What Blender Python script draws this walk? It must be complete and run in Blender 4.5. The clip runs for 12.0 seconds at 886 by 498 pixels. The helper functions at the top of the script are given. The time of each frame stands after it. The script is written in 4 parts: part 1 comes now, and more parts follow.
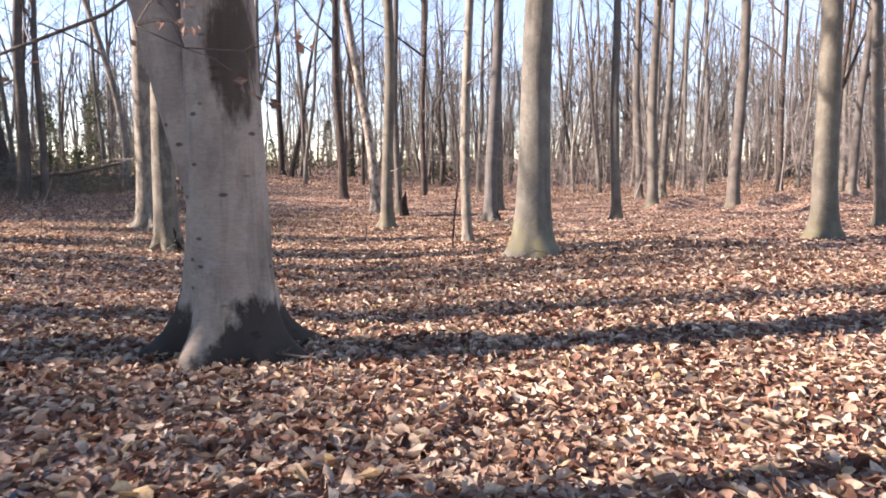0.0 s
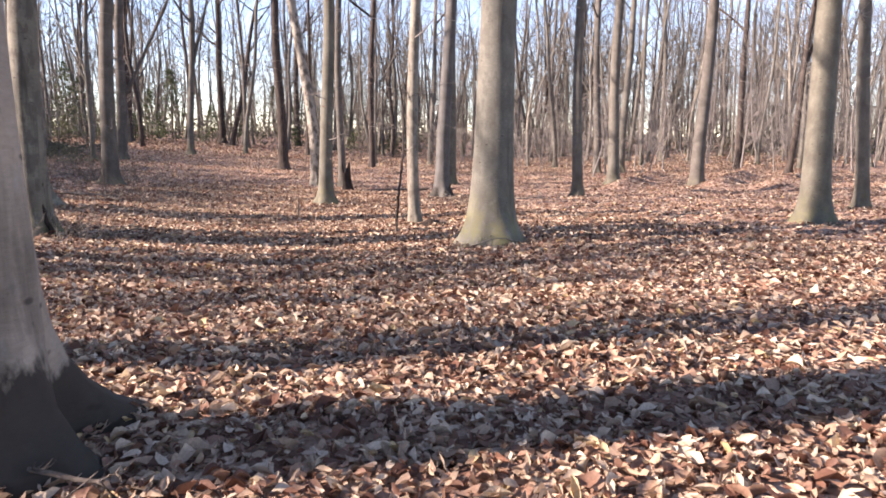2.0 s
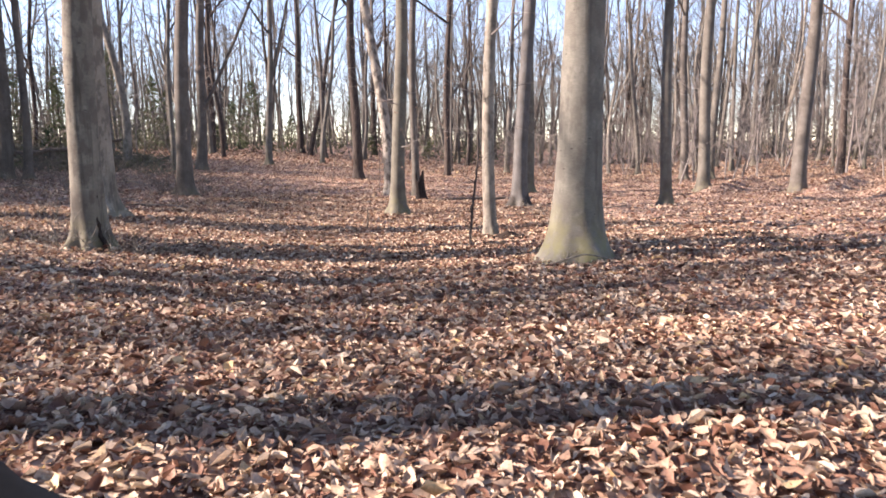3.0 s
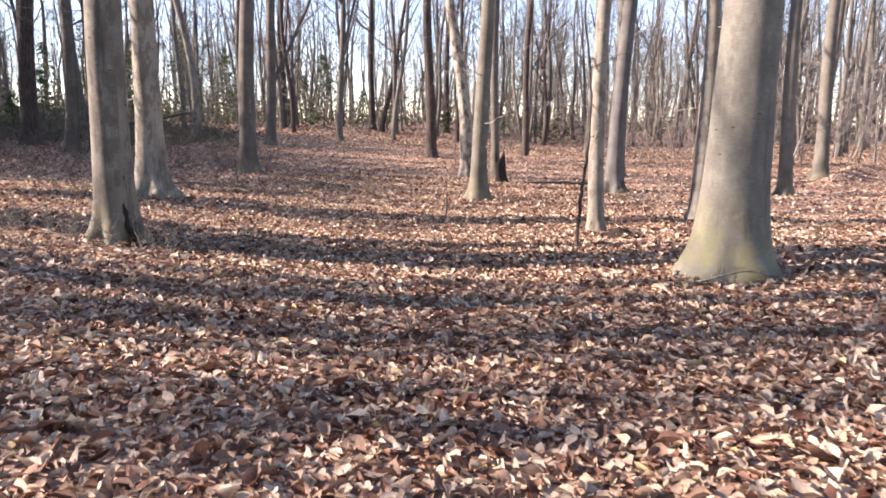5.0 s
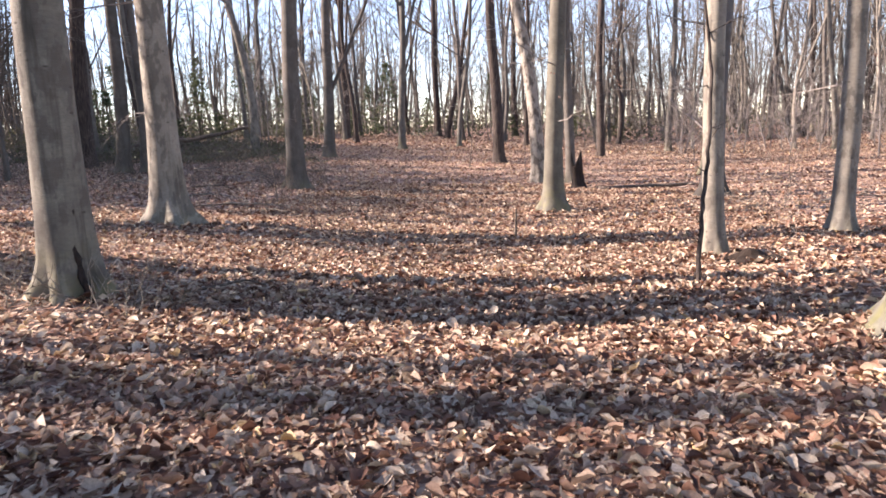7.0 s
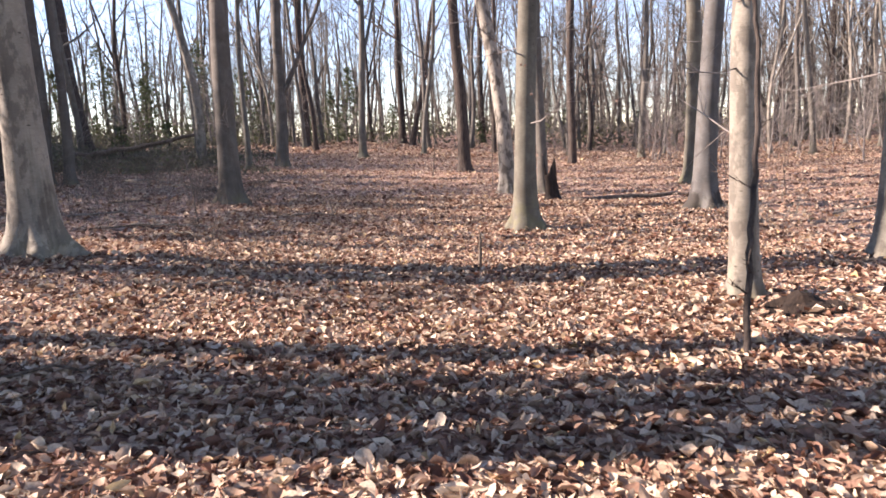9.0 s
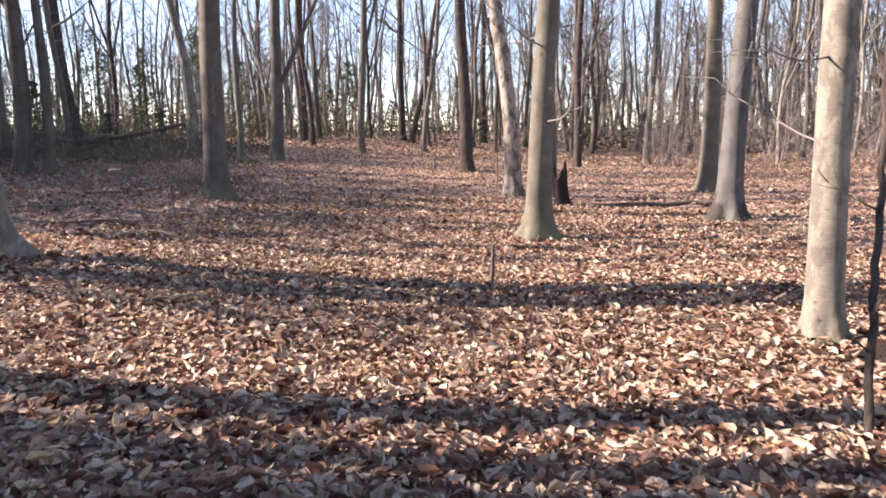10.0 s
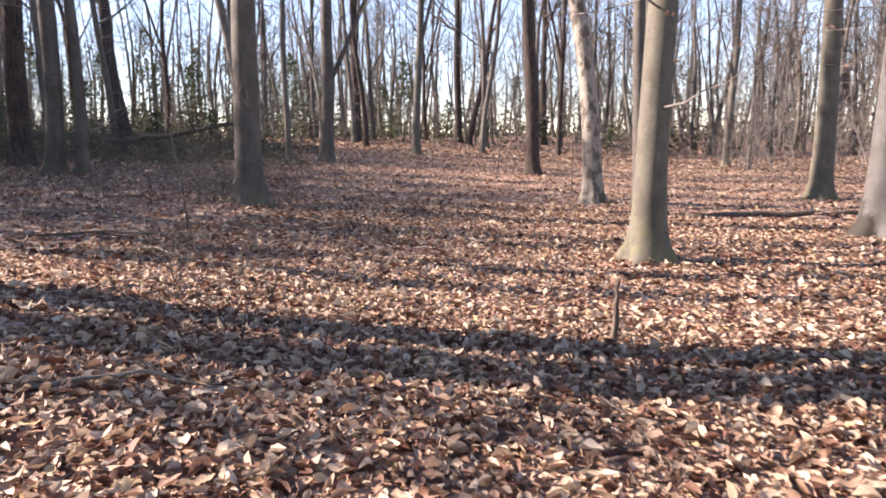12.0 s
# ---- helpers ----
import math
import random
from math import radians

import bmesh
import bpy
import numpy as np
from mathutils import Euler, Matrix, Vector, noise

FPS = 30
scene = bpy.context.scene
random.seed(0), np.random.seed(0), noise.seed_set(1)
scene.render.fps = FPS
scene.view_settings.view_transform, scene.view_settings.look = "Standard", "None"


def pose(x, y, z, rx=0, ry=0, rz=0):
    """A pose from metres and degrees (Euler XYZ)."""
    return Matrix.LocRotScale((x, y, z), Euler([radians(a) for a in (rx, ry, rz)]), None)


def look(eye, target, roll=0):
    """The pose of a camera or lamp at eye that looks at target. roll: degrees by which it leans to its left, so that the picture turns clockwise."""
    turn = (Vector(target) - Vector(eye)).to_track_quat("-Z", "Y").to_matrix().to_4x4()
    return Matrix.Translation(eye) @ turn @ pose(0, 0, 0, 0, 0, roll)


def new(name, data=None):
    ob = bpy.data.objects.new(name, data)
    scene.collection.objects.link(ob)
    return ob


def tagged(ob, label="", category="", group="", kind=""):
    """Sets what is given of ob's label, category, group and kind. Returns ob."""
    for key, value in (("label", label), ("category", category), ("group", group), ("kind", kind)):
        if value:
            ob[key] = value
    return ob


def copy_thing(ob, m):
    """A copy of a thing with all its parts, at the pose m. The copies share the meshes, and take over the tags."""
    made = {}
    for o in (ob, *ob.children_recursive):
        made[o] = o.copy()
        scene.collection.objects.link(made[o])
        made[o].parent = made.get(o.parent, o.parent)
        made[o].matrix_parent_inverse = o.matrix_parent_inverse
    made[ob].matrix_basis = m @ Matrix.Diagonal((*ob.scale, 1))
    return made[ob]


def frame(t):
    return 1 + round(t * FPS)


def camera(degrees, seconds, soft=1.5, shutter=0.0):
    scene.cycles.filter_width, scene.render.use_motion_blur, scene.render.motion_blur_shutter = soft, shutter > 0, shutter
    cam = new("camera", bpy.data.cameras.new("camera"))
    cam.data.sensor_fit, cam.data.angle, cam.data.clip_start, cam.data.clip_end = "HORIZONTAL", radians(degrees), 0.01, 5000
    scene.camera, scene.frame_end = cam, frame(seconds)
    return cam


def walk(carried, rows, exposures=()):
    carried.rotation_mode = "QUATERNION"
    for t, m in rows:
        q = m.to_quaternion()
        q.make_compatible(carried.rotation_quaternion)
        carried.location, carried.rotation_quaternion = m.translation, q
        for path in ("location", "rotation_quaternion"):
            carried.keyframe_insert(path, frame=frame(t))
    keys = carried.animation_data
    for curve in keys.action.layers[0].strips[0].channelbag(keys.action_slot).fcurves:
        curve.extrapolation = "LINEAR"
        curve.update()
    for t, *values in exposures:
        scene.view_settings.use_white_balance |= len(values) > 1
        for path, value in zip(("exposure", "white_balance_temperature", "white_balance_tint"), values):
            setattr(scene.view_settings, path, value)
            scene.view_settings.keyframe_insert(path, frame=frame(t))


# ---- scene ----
cam = camera(64.3, 12.0, soft=1.7, shutter=0.2)
PATH = [
    (0, (-0.129, 0.304, 1.405), (-0.113, 2.289, 1.16), -0.4),
    (0.5, (-0.141, 0.984, 1.404), (-0.053, 2.966, 1.152), -0.1),
    (1, (-0.056, 1.675, 1.325), (0.016, 3.655, 1.051), -0.1),
    (1.5, (0.037, 2.383, 1.269), (0.032, 4.354, 0.933), -0.1),
    (2, (0.1, 2.921, 1.316), (0.252, 4.889, 0.993), 0.6),
    (2.5, (0.174, 3.54, 1.25), (0.146, 5.506, 0.878), -0.9),
    (3, (0.163, 4.209, 1.248), (0.099, 6.185, 0.947), -0.2),
    (5, (-0.427, 6.709, 1.186), (-0.678, 8.66, 0.825), 0.6),
    (5.5, (-0.507, 7.44, 1.194), (-0.828, 9.383, 0.845), -0.6),
    (6, (-0.602, 8.207, 1.188), (-0.729, 10.186, 0.928), -0.3),
    (6.5, (-0.702, 8.871, 1.119), (-1.003, 10.827, 0.828), -1.6),
    (7, (-0.739, 9.506, 1.075), (-1.192, 11.423, 0.732), -2.2),
    (7.5, (-0.812, 10.261, 1.045), (-1.051, 12.218, 0.708), -1.1),
    (9.5, (-1.16, 12.84, 0.962), (-1.56, 14.773, 0.638), -2.6),
    (10, (-1.396, 13.53, 0.933), (-1.752, 15.47, 0.604), -0.6),
    (10.5, (-1.6, 14.212, 0.892), (-2.059, 16.14, 0.619), -1.0),
    (11, (-1.854, 14.912, 0.828), (-2.387, 16.807, 0.475), -1.2),
    (11.5, (-2.1, 15.547, 0.815), (-2.48, 17.479, 0.465), -1.0),
    (12, (-2.281, 16.285, 0.745), (-2.783, 18.194, 0.427), -0.6),
]
walk(cam, [(t, look(eye, target, roll)) for t, eye, target, roll in PATH], exposures=[(0, 1.92, 7050, 23), (2.5, 1.89, 7050, 23), (5, 2.04, 7050, 23), (7.5, 2.0, 7050, 23), (9.5, 1.88, 7050, 23), (12, 1.88, 7050, 23)])

# ---- sky and sun: low winter sun from the -x side, slightly behind the walk ----
SUN_AZ, SUN_EL = radians(7), radians(29)
world = bpy.data.worlds.new("winter_sky")
scene.world = world
world.use_nodes = True
wn = world.node_tree.nodes
sky = wn.new("ShaderNodeTexSky")
sky.sky_type, sky.sun_disc = "NISHITA", False
sky.sun_elevation, sky.sun_rotation = SUN_EL, radians(-90) - SUN_AZ
sky.air_density, sky.dust_density, sky.ozone_density = 0.75, 0.0, 1.6
pale = wn.new("ShaderNodeHueSaturation")
pale.inputs["Saturation"].default_value = 0.97
world.node_tree.links.new(sky.outputs[0], pale.inputs["Color"])
world.node_tree.links.new(pale.outputs[0], wn["Background"].inputs[0])
wn["Background"].inputs[1].default_value = 0.108
sun = new("sun", bpy.data.lights.new("sun", "SUN"))
sun.data.energy, sun.data.angle, sun.data.color = 5.0, radians(0.55), (1.0, 0.905, 0.815)
to_sun = Vector((-math.cos(SUN_AZ) * math.cos(SUN_EL), -math.sin(SUN_AZ) * math.cos(SUN_EL), math.sin(SUN_EL)))
sun.matrix_world = look((0, 0, 40), Vector((0, 0, 40)) - to_sun)


# ---- materials ----
def material(name, rough=0.9):
    m = bpy.data.materials.new(name)
    m.use_nodes = True
    nt = m.node_tree
    b = nt.nodes["Principled BSDF"]
    b.inputs["Roughness"].default_value = rough
    b.inputs["Specular IOR Level"].default_value = 0.25
    return m, nt, b


def node(nt, kind, **sockets):
    n = nt.nodes.new(kind)
    for k, v in sockets.items():
        n.inputs[k.replace("_", " ")].default_value = v
    return n


def coords(nt, scale=(1, 1, 1), world_space=False):
    mp = nt.nodes.new("ShaderNodeMapping")
    mp.inputs["Scale"].default_value = scale
    if world_space:
        nt.links.new(nt.nodes.new("ShaderNodeNewGeometry").outputs["Position"], mp.inputs[0])
    else:
        nt.links.new(nt.nodes.new("ShaderNodeTexCoord").outputs["Object"], mp.inputs[0])
    return mp.outputs[0]


def noise_tex(nt, vec, scale, detail=4.0, rough=0.55):
    n = node(nt, "ShaderNodeTexNoise", Scale=scale, Detail=detail, Roughness=rough)
    nt.links.new(vec, n.inputs["Vector"])
    return n.outputs["Fac"]


def ramp(nt, fac, stops):
    r = nt.nodes.new("ShaderNodeValToRGB")
    e = r.color_ramp.elements
    while len(e) < len(stops):
        e.new(0.5)
    for el, (p, c) in zip(e, stops):
        el.position, el.color = p, (*c, 1) if len(c) == 3 else c
    nt.links.new(fac, r.inputs[0])
    return r.outputs[0]


def grey(v):
    return (v, v, v)


def mix(nt, fac, a, b, blend="MIX"):
    n = nt.nodes.new("ShaderNodeMix")
    n.data_type, n.blend_type = "RGBA", blend
    for sock, v in ((n.inputs[0], fac), (n.inputs[6], a), (n.inputs[7], b)):
        if isinstance(v, (int, float)):
            sock.default_value = v
        elif isinstance(v, tuple):
            sock.default_value = (*v, 1)
        else:
            nt.links.new(v, sock)
    return n.outputs[2]


def bump(nt, b, height, strength, distance):
    n = node(nt, "ShaderNodeBump", Strength=strength, Distance=distance)
    nt.links.new(height, n.inputs["Height"])
    nt.links.new(n.outputs[0], b.inputs["Normal"])


def smooth_bark(name, light, dark, lichen, moss=0.5, moss_top=0.9, root_dark=0.0, patchy=0.35, dashes=0.11, streaks=0.6, weep=0.0):
    """Beech bark: smooth grey with cross wrinkles, lenticel dashes, lichen blotches and algae round the foot."""
    m, nt, b = material(name, 0.82)
    c1 = coords(nt)
    blotch = noise_tex(nt, c1, 1.7, 5, 0.6)
    base = ramp(nt, blotch, [(0.33, dark), (0.62, light)])
    fine = ramp(nt, noise_tex(nt, coords(nt, (9, 9, 26)), 1.6, 6, 0.7), [(0.3, grey(0.72)), (0.7, grey(1.1))])
    col = mix(nt, 0.7, base, fine, "MULTIPLY")
    lic = ramp(nt, noise_tex(nt, coords(nt, (1, 1, 0.8)), 6.5, 7, 0.7), [(0.56, grey(0)), (0.70, grey(0.55))])
    col = mix(nt, lic, col, lichen)
    dash = nt.nodes.new("ShaderNodeTexVoronoi")
    dash.inputs["Scale"].default_value = 2.2
    nt.links.new(coords(nt, (1.6, 1.6, 3.6)), dash.inputs["Vector"])
    d = ramp(nt, dash.outputs["Distance"], [(dashes * 0.5, grey(0.85)), (dashes, grey(0))])
    col = mix(nt, d, col, (0.04, 0.034, 0.028))
    patch = ramp(nt, noise_tex(nt, coords(nt, (2.2, 2.2, 1.1)), 2.4, 6, 0.62), [(0.50, grey(0)), (0.56, grey(patchy))])
    col = mix(nt, patch, col, (0.085, 0.074, 0.062))
    streak = ramp(nt, noise_tex(nt, coords(nt, (3.4, 3.4, 0.28)), 1.3, 4, 0.6), [(0.58, grey(0)), (0.70, grey(streaks))])
    col = mix(nt, streak, col, (0.055, 0.048, 0.038))
    sep = nt.nodes.new("ShaderNodeSeparateXYZ")
    nt.links.new(coords(nt), sep.inputs[0])
    mr = node(nt, "ShaderNodeMapRange", From_Min=moss_top, From_Max=0.05, To_Min=0.0, To_Max=1.0)
    nt.links.new(sep.outputs[2], mr.inputs[0])
    mm = nt.nodes.new("ShaderNodeMath")
    mm.operation = "MULTIPLY"
    nt.links.new(mr.outputs[0], mm.inputs[0])
    nt.links.new(ramp(nt, noise_tex(nt, coords(nt), 4.5, 5, 0.6), [(0.4, grey(0)), (0.62, grey(moss))]), mm.inputs[1])
    col = mix(nt, mm.outputs[0], col, (0.15, 0.145, 0.062))
    if root_dark:
        # black wet algae crust plus painted shade on the roots, with a ragged upper edge
        ad = node(nt, "ShaderNodeMath")
        ad.operation = "MULTIPLY_ADD"
        ad.inputs[1].default_value = -1.9
        nt.links.new(noise_tex(nt, coords(nt, (1.7, 1.7, 1.0)), 1.9, 7, 0.6), ad.inputs[0])
        up = node(nt, "ShaderNodeMath")
        up.inputs[1].default_value = 0.98
        # it climbs highest where the roots stand out sideways
        side = node(nt, "ShaderNodeMath")
        side.operation = "ABSOLUTE"
        nt.links.new(sep.outputs[0], side.inputs[0])
        away = node(nt, "ShaderNodeMath")
        away.operation = "MULTIPLY_ADD"
        away.inputs[1].default_value = -1.3
        nt.links.new(side.outputs[0], away.inputs[0])
        nt.links.new(sep.outputs[2], away.inputs[2])
        nt.links.new(away.outputs[0], up.inputs[0])
        nt.links.new(up.outputs[0], ad.inputs[2])
        crust = ramp(nt, ad.outputs[0], [(0.0, grey(1)), (0.16, grey(0))])
        gate = node(nt, "ShaderNodeMath")
        gate.operation = "MULTIPLY"
        gate.inputs[1].default_value = root_dark
        nt.links.new(crust, gate.inputs[0])
        col = mix(nt, gate.outputs[0], col, (0.022, 0.017, 0.014))
    if weep:
        # dark weeping stain below an old limb scar, widening upwards
        far = node(nt, "ShaderNodeVectorMath")
        far.operation = "DISTANCE"
        far.inputs[1].default_value = (0.19, -0.24, 1.20)
        nt.links.new(coords(nt, (1.0, 1.0, 0.48)), far.inputs[0])
        ragged = node(nt, "ShaderNodeMath")
        ragged.operation = "MULTIPLY_ADD"
        ragged.inputs[1].default_value = 0.5
        nt.links.new(noise_tex(nt, coords(nt, (5, 5, 1.5)), 1.3, 6, 0.65), ragged.inputs[0])
        nt.links.new(far.outputs["Value"], ragged.inputs[2])
        col = mix(nt, ramp(nt, ragged.outputs[0], [(0.43, grey(weep)), (0.52, grey(0))]), col, (0.05, 0.036, 0.028))
    nt.links.new(col, b.inputs["Base Color"])
    bump(nt, b, noise_tex(nt, coords(nt, (5, 5, 22)), 2.2, 6, 0.65), 0.35, 0.02)
    return m


def rough_bark(name, light, dark):
    """Furrowed bark with long upright ridges."""
    m, nt, b = material(name, 0.95)
    ridge = noise_tex(nt, coords(nt, (14, 14, 1.6)), 1.6, 6, 0.65)
    col = ramp(nt, ridge, [(0.36, dark), (0.66, light)])
    col = mix(nt, 0.5, col, ramp(nt, noise_tex(nt, coords(nt), 1.4, 4), [(0.3, grey(0.6)), (0.7, grey(1.2))]), "MULTIPLY")
    nt.links.new(col, b.inputs["Base Color"])
    bump(nt, b, ridge, 0.9, 0.035)
    return m


def leaf_material(name, stops, translucent=0.12):
    """Dead leaves: each island its own brown, with veins of finer noise."""
    m, nt, b = material(name, 0.58)
    g = nt.nodes.new("ShaderNodeNewGeometry")
    oi = nt.nodes.new("ShaderNodeObjectInfo")
    add = nt.nodes.new("ShaderNodeMath")
    add.operation = "ADD"
    nt.links.new(g.outputs["Random Per Island"], add.inputs[0])
    nt.links.new(oi.outputs["Random"], add.inputs[1])
    fr = nt.nodes.new("ShaderNodeMath")
    fr.operation = "FRACT"
    nt.links.new(add.outputs[0], fr.inputs[0])
    col = ramp(nt, fr.outputs[0], stops)
    spots = ramp(nt, noise_tex(nt, coords(nt, (1, 1, 1), True), 70, 4, 0.6), [(0.3, grey(0.62)), (0.65, grey(1.1))])
    col = mix(nt, 0.75, col, spots, "MULTIPLY")
    nt.links.new(col, b.inputs["Base Color"])
    tr = nt.nodes.new("ShaderNodeBsdfTranslucent")
    nt.links.new(col, tr.inputs[0])
    ms = nt.nodes.new("ShaderNodeMixShader")
    ms.inputs[0].default_value = translucent
    nt.links.new(b.outputs[0], ms.inputs[1])
    nt.links.new(tr.outputs[0], ms.inputs[2])
    nt.links.new(ms.outputs[0], nt.nodes["Material Output"].inputs[0])
    return m


def ground_material():
    """Leaf mould under the loose leaves: flakes of many browns with dark gaps."""
    m, nt, b = material("leaf_mould", 0.85)
    p = coords(nt, (1, 1, 1), True)
    warp = nt.nodes.new("ShaderNodeVectorMath")
    warp.operation = "ADD"
    n = node(nt, "ShaderNodeTexNoise", Scale=9.0, Detail=3.0)
    nt.links.new(p, n.inputs["Vector"])
    sc = nt.nodes.new("ShaderNodeVectorMath")
    sc.operation = "SCALE"
    sc.inputs["Scale"].default_value = 0.09
    nt.links.new(n.outputs["Color"], sc.inputs[0])
    nt.links.new(p, warp.inputs[0])
    nt.links.new(sc.outputs[0], warp.inputs[1])
    v = nt.nodes.new("ShaderNodeTexVoronoi")
    v.inputs["Scale"].default_value = 13.0
    nt.links.new(warp.outputs[0], v.inputs["Vector"])
    sp = nt.nodes.new("ShaderNodeSeparateColor")
    nt.links.new(v.outputs["Color"], sp.inputs[0])
    col = ramp(nt, sp.outputs[0], [(0.0, (0.12, 0.06, 0.042)), (0.35, (0.25, 0.14, 0.098)), (0.7, (0.43, 0.285, 0.205)), (1.0, (0.66, 0.51, 0.385))])
    gap = ramp(nt, v.outputs["Distance"], [(0.4, grey(1)), (0.8, grey(0.65))])
    col = mix(nt, 0.8, col, gap, "MULTIPLY")
    big = ramp(nt, noise_tex(nt, p, 0.55, 4), [(0.3, grey(0.75)), (0.7, grey(1.1))])
    col = mix(nt, 0.7, col, big, "MULTIPLY")
    nt.links.new(col, b.inputs["Base Color"])
    bump(nt, b, v.outputs["Distance"], 1.0, 0.09)
    return m


BEECH = smooth_bark("beech_bark", (0.16, 0.149, 0.126), (0.10, 0.092, 0.078), (0.20, 0.192, 0.165))
BEECH_GREEN = smooth_bark("algae_beech_bark", (0.16, 0.15, 0.119), (0.098, 0.091, 0.073), (0.19, 0.182, 0.147), 0.55, 0.9)
BEECH_STOUT = smooth_bark("stout_beech_bark", (0.186, 0.178, 0.150), (0.116, 0.111, 0.094), (0.216, 0.21, 0.176), 0.85, 1.15)
BEECH_OLD = smooth_bark("old_beech_bark", (0.36, 0.305, 0.25), (0.25, 0.21, 0.175), (0.33, 0.335, 0.33), 0.3, 0.5, 0.92, 0.22, 0.17, 0.5, 0.9)
PALE = smooth_bark("pale_beech_bark", (0.275, 0.25, 0.205), (0.18, 0.162, 0.134), (0.345, 0.325, 0.27), 0.3, 0.5, 0.0, 0.6)
WHITE = smooth_bark("pale_peeling_bark", (0.37, 0.335, 0.285), (0.24, 0.215, 0.18), (0.45, 0.42, 0.36), 0.3, 0.5, 0.0, 0.85)
FISSURED = smooth_bark("fissured_beech_bark", (0.20, 0.185, 0.15), (0.11, 0.10, 0.083), (0.25, 0.24, 0.20), 0.5, 0.7, 0.0, 0.65, 0.13, 0.95)
# beech bark darkened and blued: the tree's shade is put into its colour
SHADED_BEECH = smooth_bark("shaded_beech_bark", (0.128, 0.124, 0.119), (0.078, 0.076, 0.073), (0.165, 0.162, 0.155), 0.3, 0.4, 0.75)
GREYBROWN = smooth_bark("grey_brown_bark", (0.14, 0.127, 0.111), (0.082, 0.073, 0.063), (0.178, 0.168, 0.148), 0.4, 0.5)
THICKET = leaf_material("thicket_leaves", [(0.0, (0.075, 0.078, 0.048)), (0.6, (0.15, 0.13, 0.10)), (1.0, (0.11, 0.128, 0.06))], 0.25)
OAK = rough_bark("furrowed_bark", (0.109, 0.0864, 0.0736), (0.0288, 0.023, 0.0205))
TWIG = rough_bark("twig_bark", (0.192, 0.16, 0.134), (0.096, 0.0768, 0.064))
FINE_TWIG = rough_bark("fine_twig_bark", (0.28, 0.25, 0.228), (0.15, 0.132, 0.12))
DEADWOOD = rough_bark("dead_wood", (0.192, 0.154, 0.122), (0.0576, 0.0416, 0.032))
DARKWET = rough_bark("dark_rotting_wood", (0.048, 0.0352, 0.0288), (0.0128, 0.0102, 0.00896))
BLEACHED = rough_bark("bleached_wood", (0.333, 0.294, 0.243), (0.179, 0.154, 0.122))
GREYWOOD = rough_bark("blue_grey_wood", (0.17, 0.18, 0.21), (0.06, 0.06, 0.075))
LITTER = leaf_material("dead_leaves", [(0.0, (0.095, 0.043, 0.029)), (0.14, (0.19, 0.093, 0.062)), (0.32, (0.31, 0.185, 0.128)), (0.56, (0.45, 0.322, 0.228)), (0.82, (0.60, 0.48, 0.36)), (0.95, (0.68, 0.56, 0.42)), (1.0, (0.62, 0.44, 0.22))], 0.2)
HANGING = leaf_material("clinging_leaves", [(0.0, (0.17, 0.10, 0.075)), (1.0, (0.30, 0.20, 0.155))], 0.3)
NEEDLES = leaf_material("needles", [(0.0, (0.04, 0.062, 0.027)), (1.0, (0.105, 0.125, 0.055))], 0.15)
# near black, so that a lit lump carries a hole's shade in its colour
DARK_EARTH = rough_bark("near_black_earth", (0.038, 0.025, 0.018), (0.014, 0.01, 0.008))
MOULD = ground_material()


# ---- ground ----
def berm(x, y, x0, y0, x1, y1, height, width):
    """A low bank of earth along a line."""
    dx, dy = x1 - x0, y1 - y0
    t = max(0.0, min(1.0, ((x - x0) * dx + (y - y0) * dy) / (dx * dx + dy * dy)))
    d = math.hypot(x - x0 - t * dx, y - y0 - t * dy)
    return height * math.exp(-(d / width) ** 2)


def ground_z(x, y):
    u, v = 60 * math.tanh(x / 60), 150 * math.tanh(y / 150)
    off, along_walk = u + 0.3 + 0.11 * min(v, 30), math.exp(-((v - 15) / 13) ** 2)
    z = -0.033 - 0.00528 * u + 0.01275 * v - 0.702 * math.tanh((v - 10) / 12) - 0.095 * math.tanh((u + 6) / 8) - 0.388 * math.exp(-(v / 60) ** 2)
    z -= 0.505 * math.exp(-((v - 34) / 20) ** 2 - ((u - 4) / 16) ** 2) + 1.433 * math.exp(-((v - 70) / 22) ** 2 - ((u - 8) / 22) ** 2)
    z += 0.575 * math.exp(-((u + 32) / 11) ** 2 - ((v - 62) / 20) ** 2) - 0.034 * math.exp(-((v - 13) / 3) ** 2)
    # the shallow trough along the walk
    z += along_walk * (0.316 * (1 - math.exp(-(off / 4.5) ** 2)) + 0.022 * math.tanh(off / 3))
    if 8 < x < 34 and 26 < y < 60:
        z += berm(x, y, 10.8, 35.5, 16.8, 46.0, 0.34, 0.6) + berm(x, y, 10.8, 29.3, 15.2, 34.7, 0.14, 0.5)
        z += berm(x, y, 15.4, 35.0, 25.0, 49.3, 0.42, 0.7) + berm(x, y, 17.5, 34.0, 27.0, 45.0, 0.42, 0.8)
    if -20 < x < 20 and y < 60:
        z += 0.07 * noise.noise((x * 0.8, y * 0.8, 3)) + 0.03 * noise.noise((x * 2.6, y * 2.6, 7))
    return z


def mesh_object(name, verts, faces, mat, parent=None, smooth=True, label=""):
    me = bpy.data.meshes.new(name)
    me.from_pydata(verts, [], faces)
    me.materials.append(mat)
    if smooth:
        me.polygons.foreach_set("use_smooth", [True] * len(me.polygons))
    ob = new(name, me)
    if parent:
        ob.parent = parent
    if label:
        ob["label"] = label
    return ob


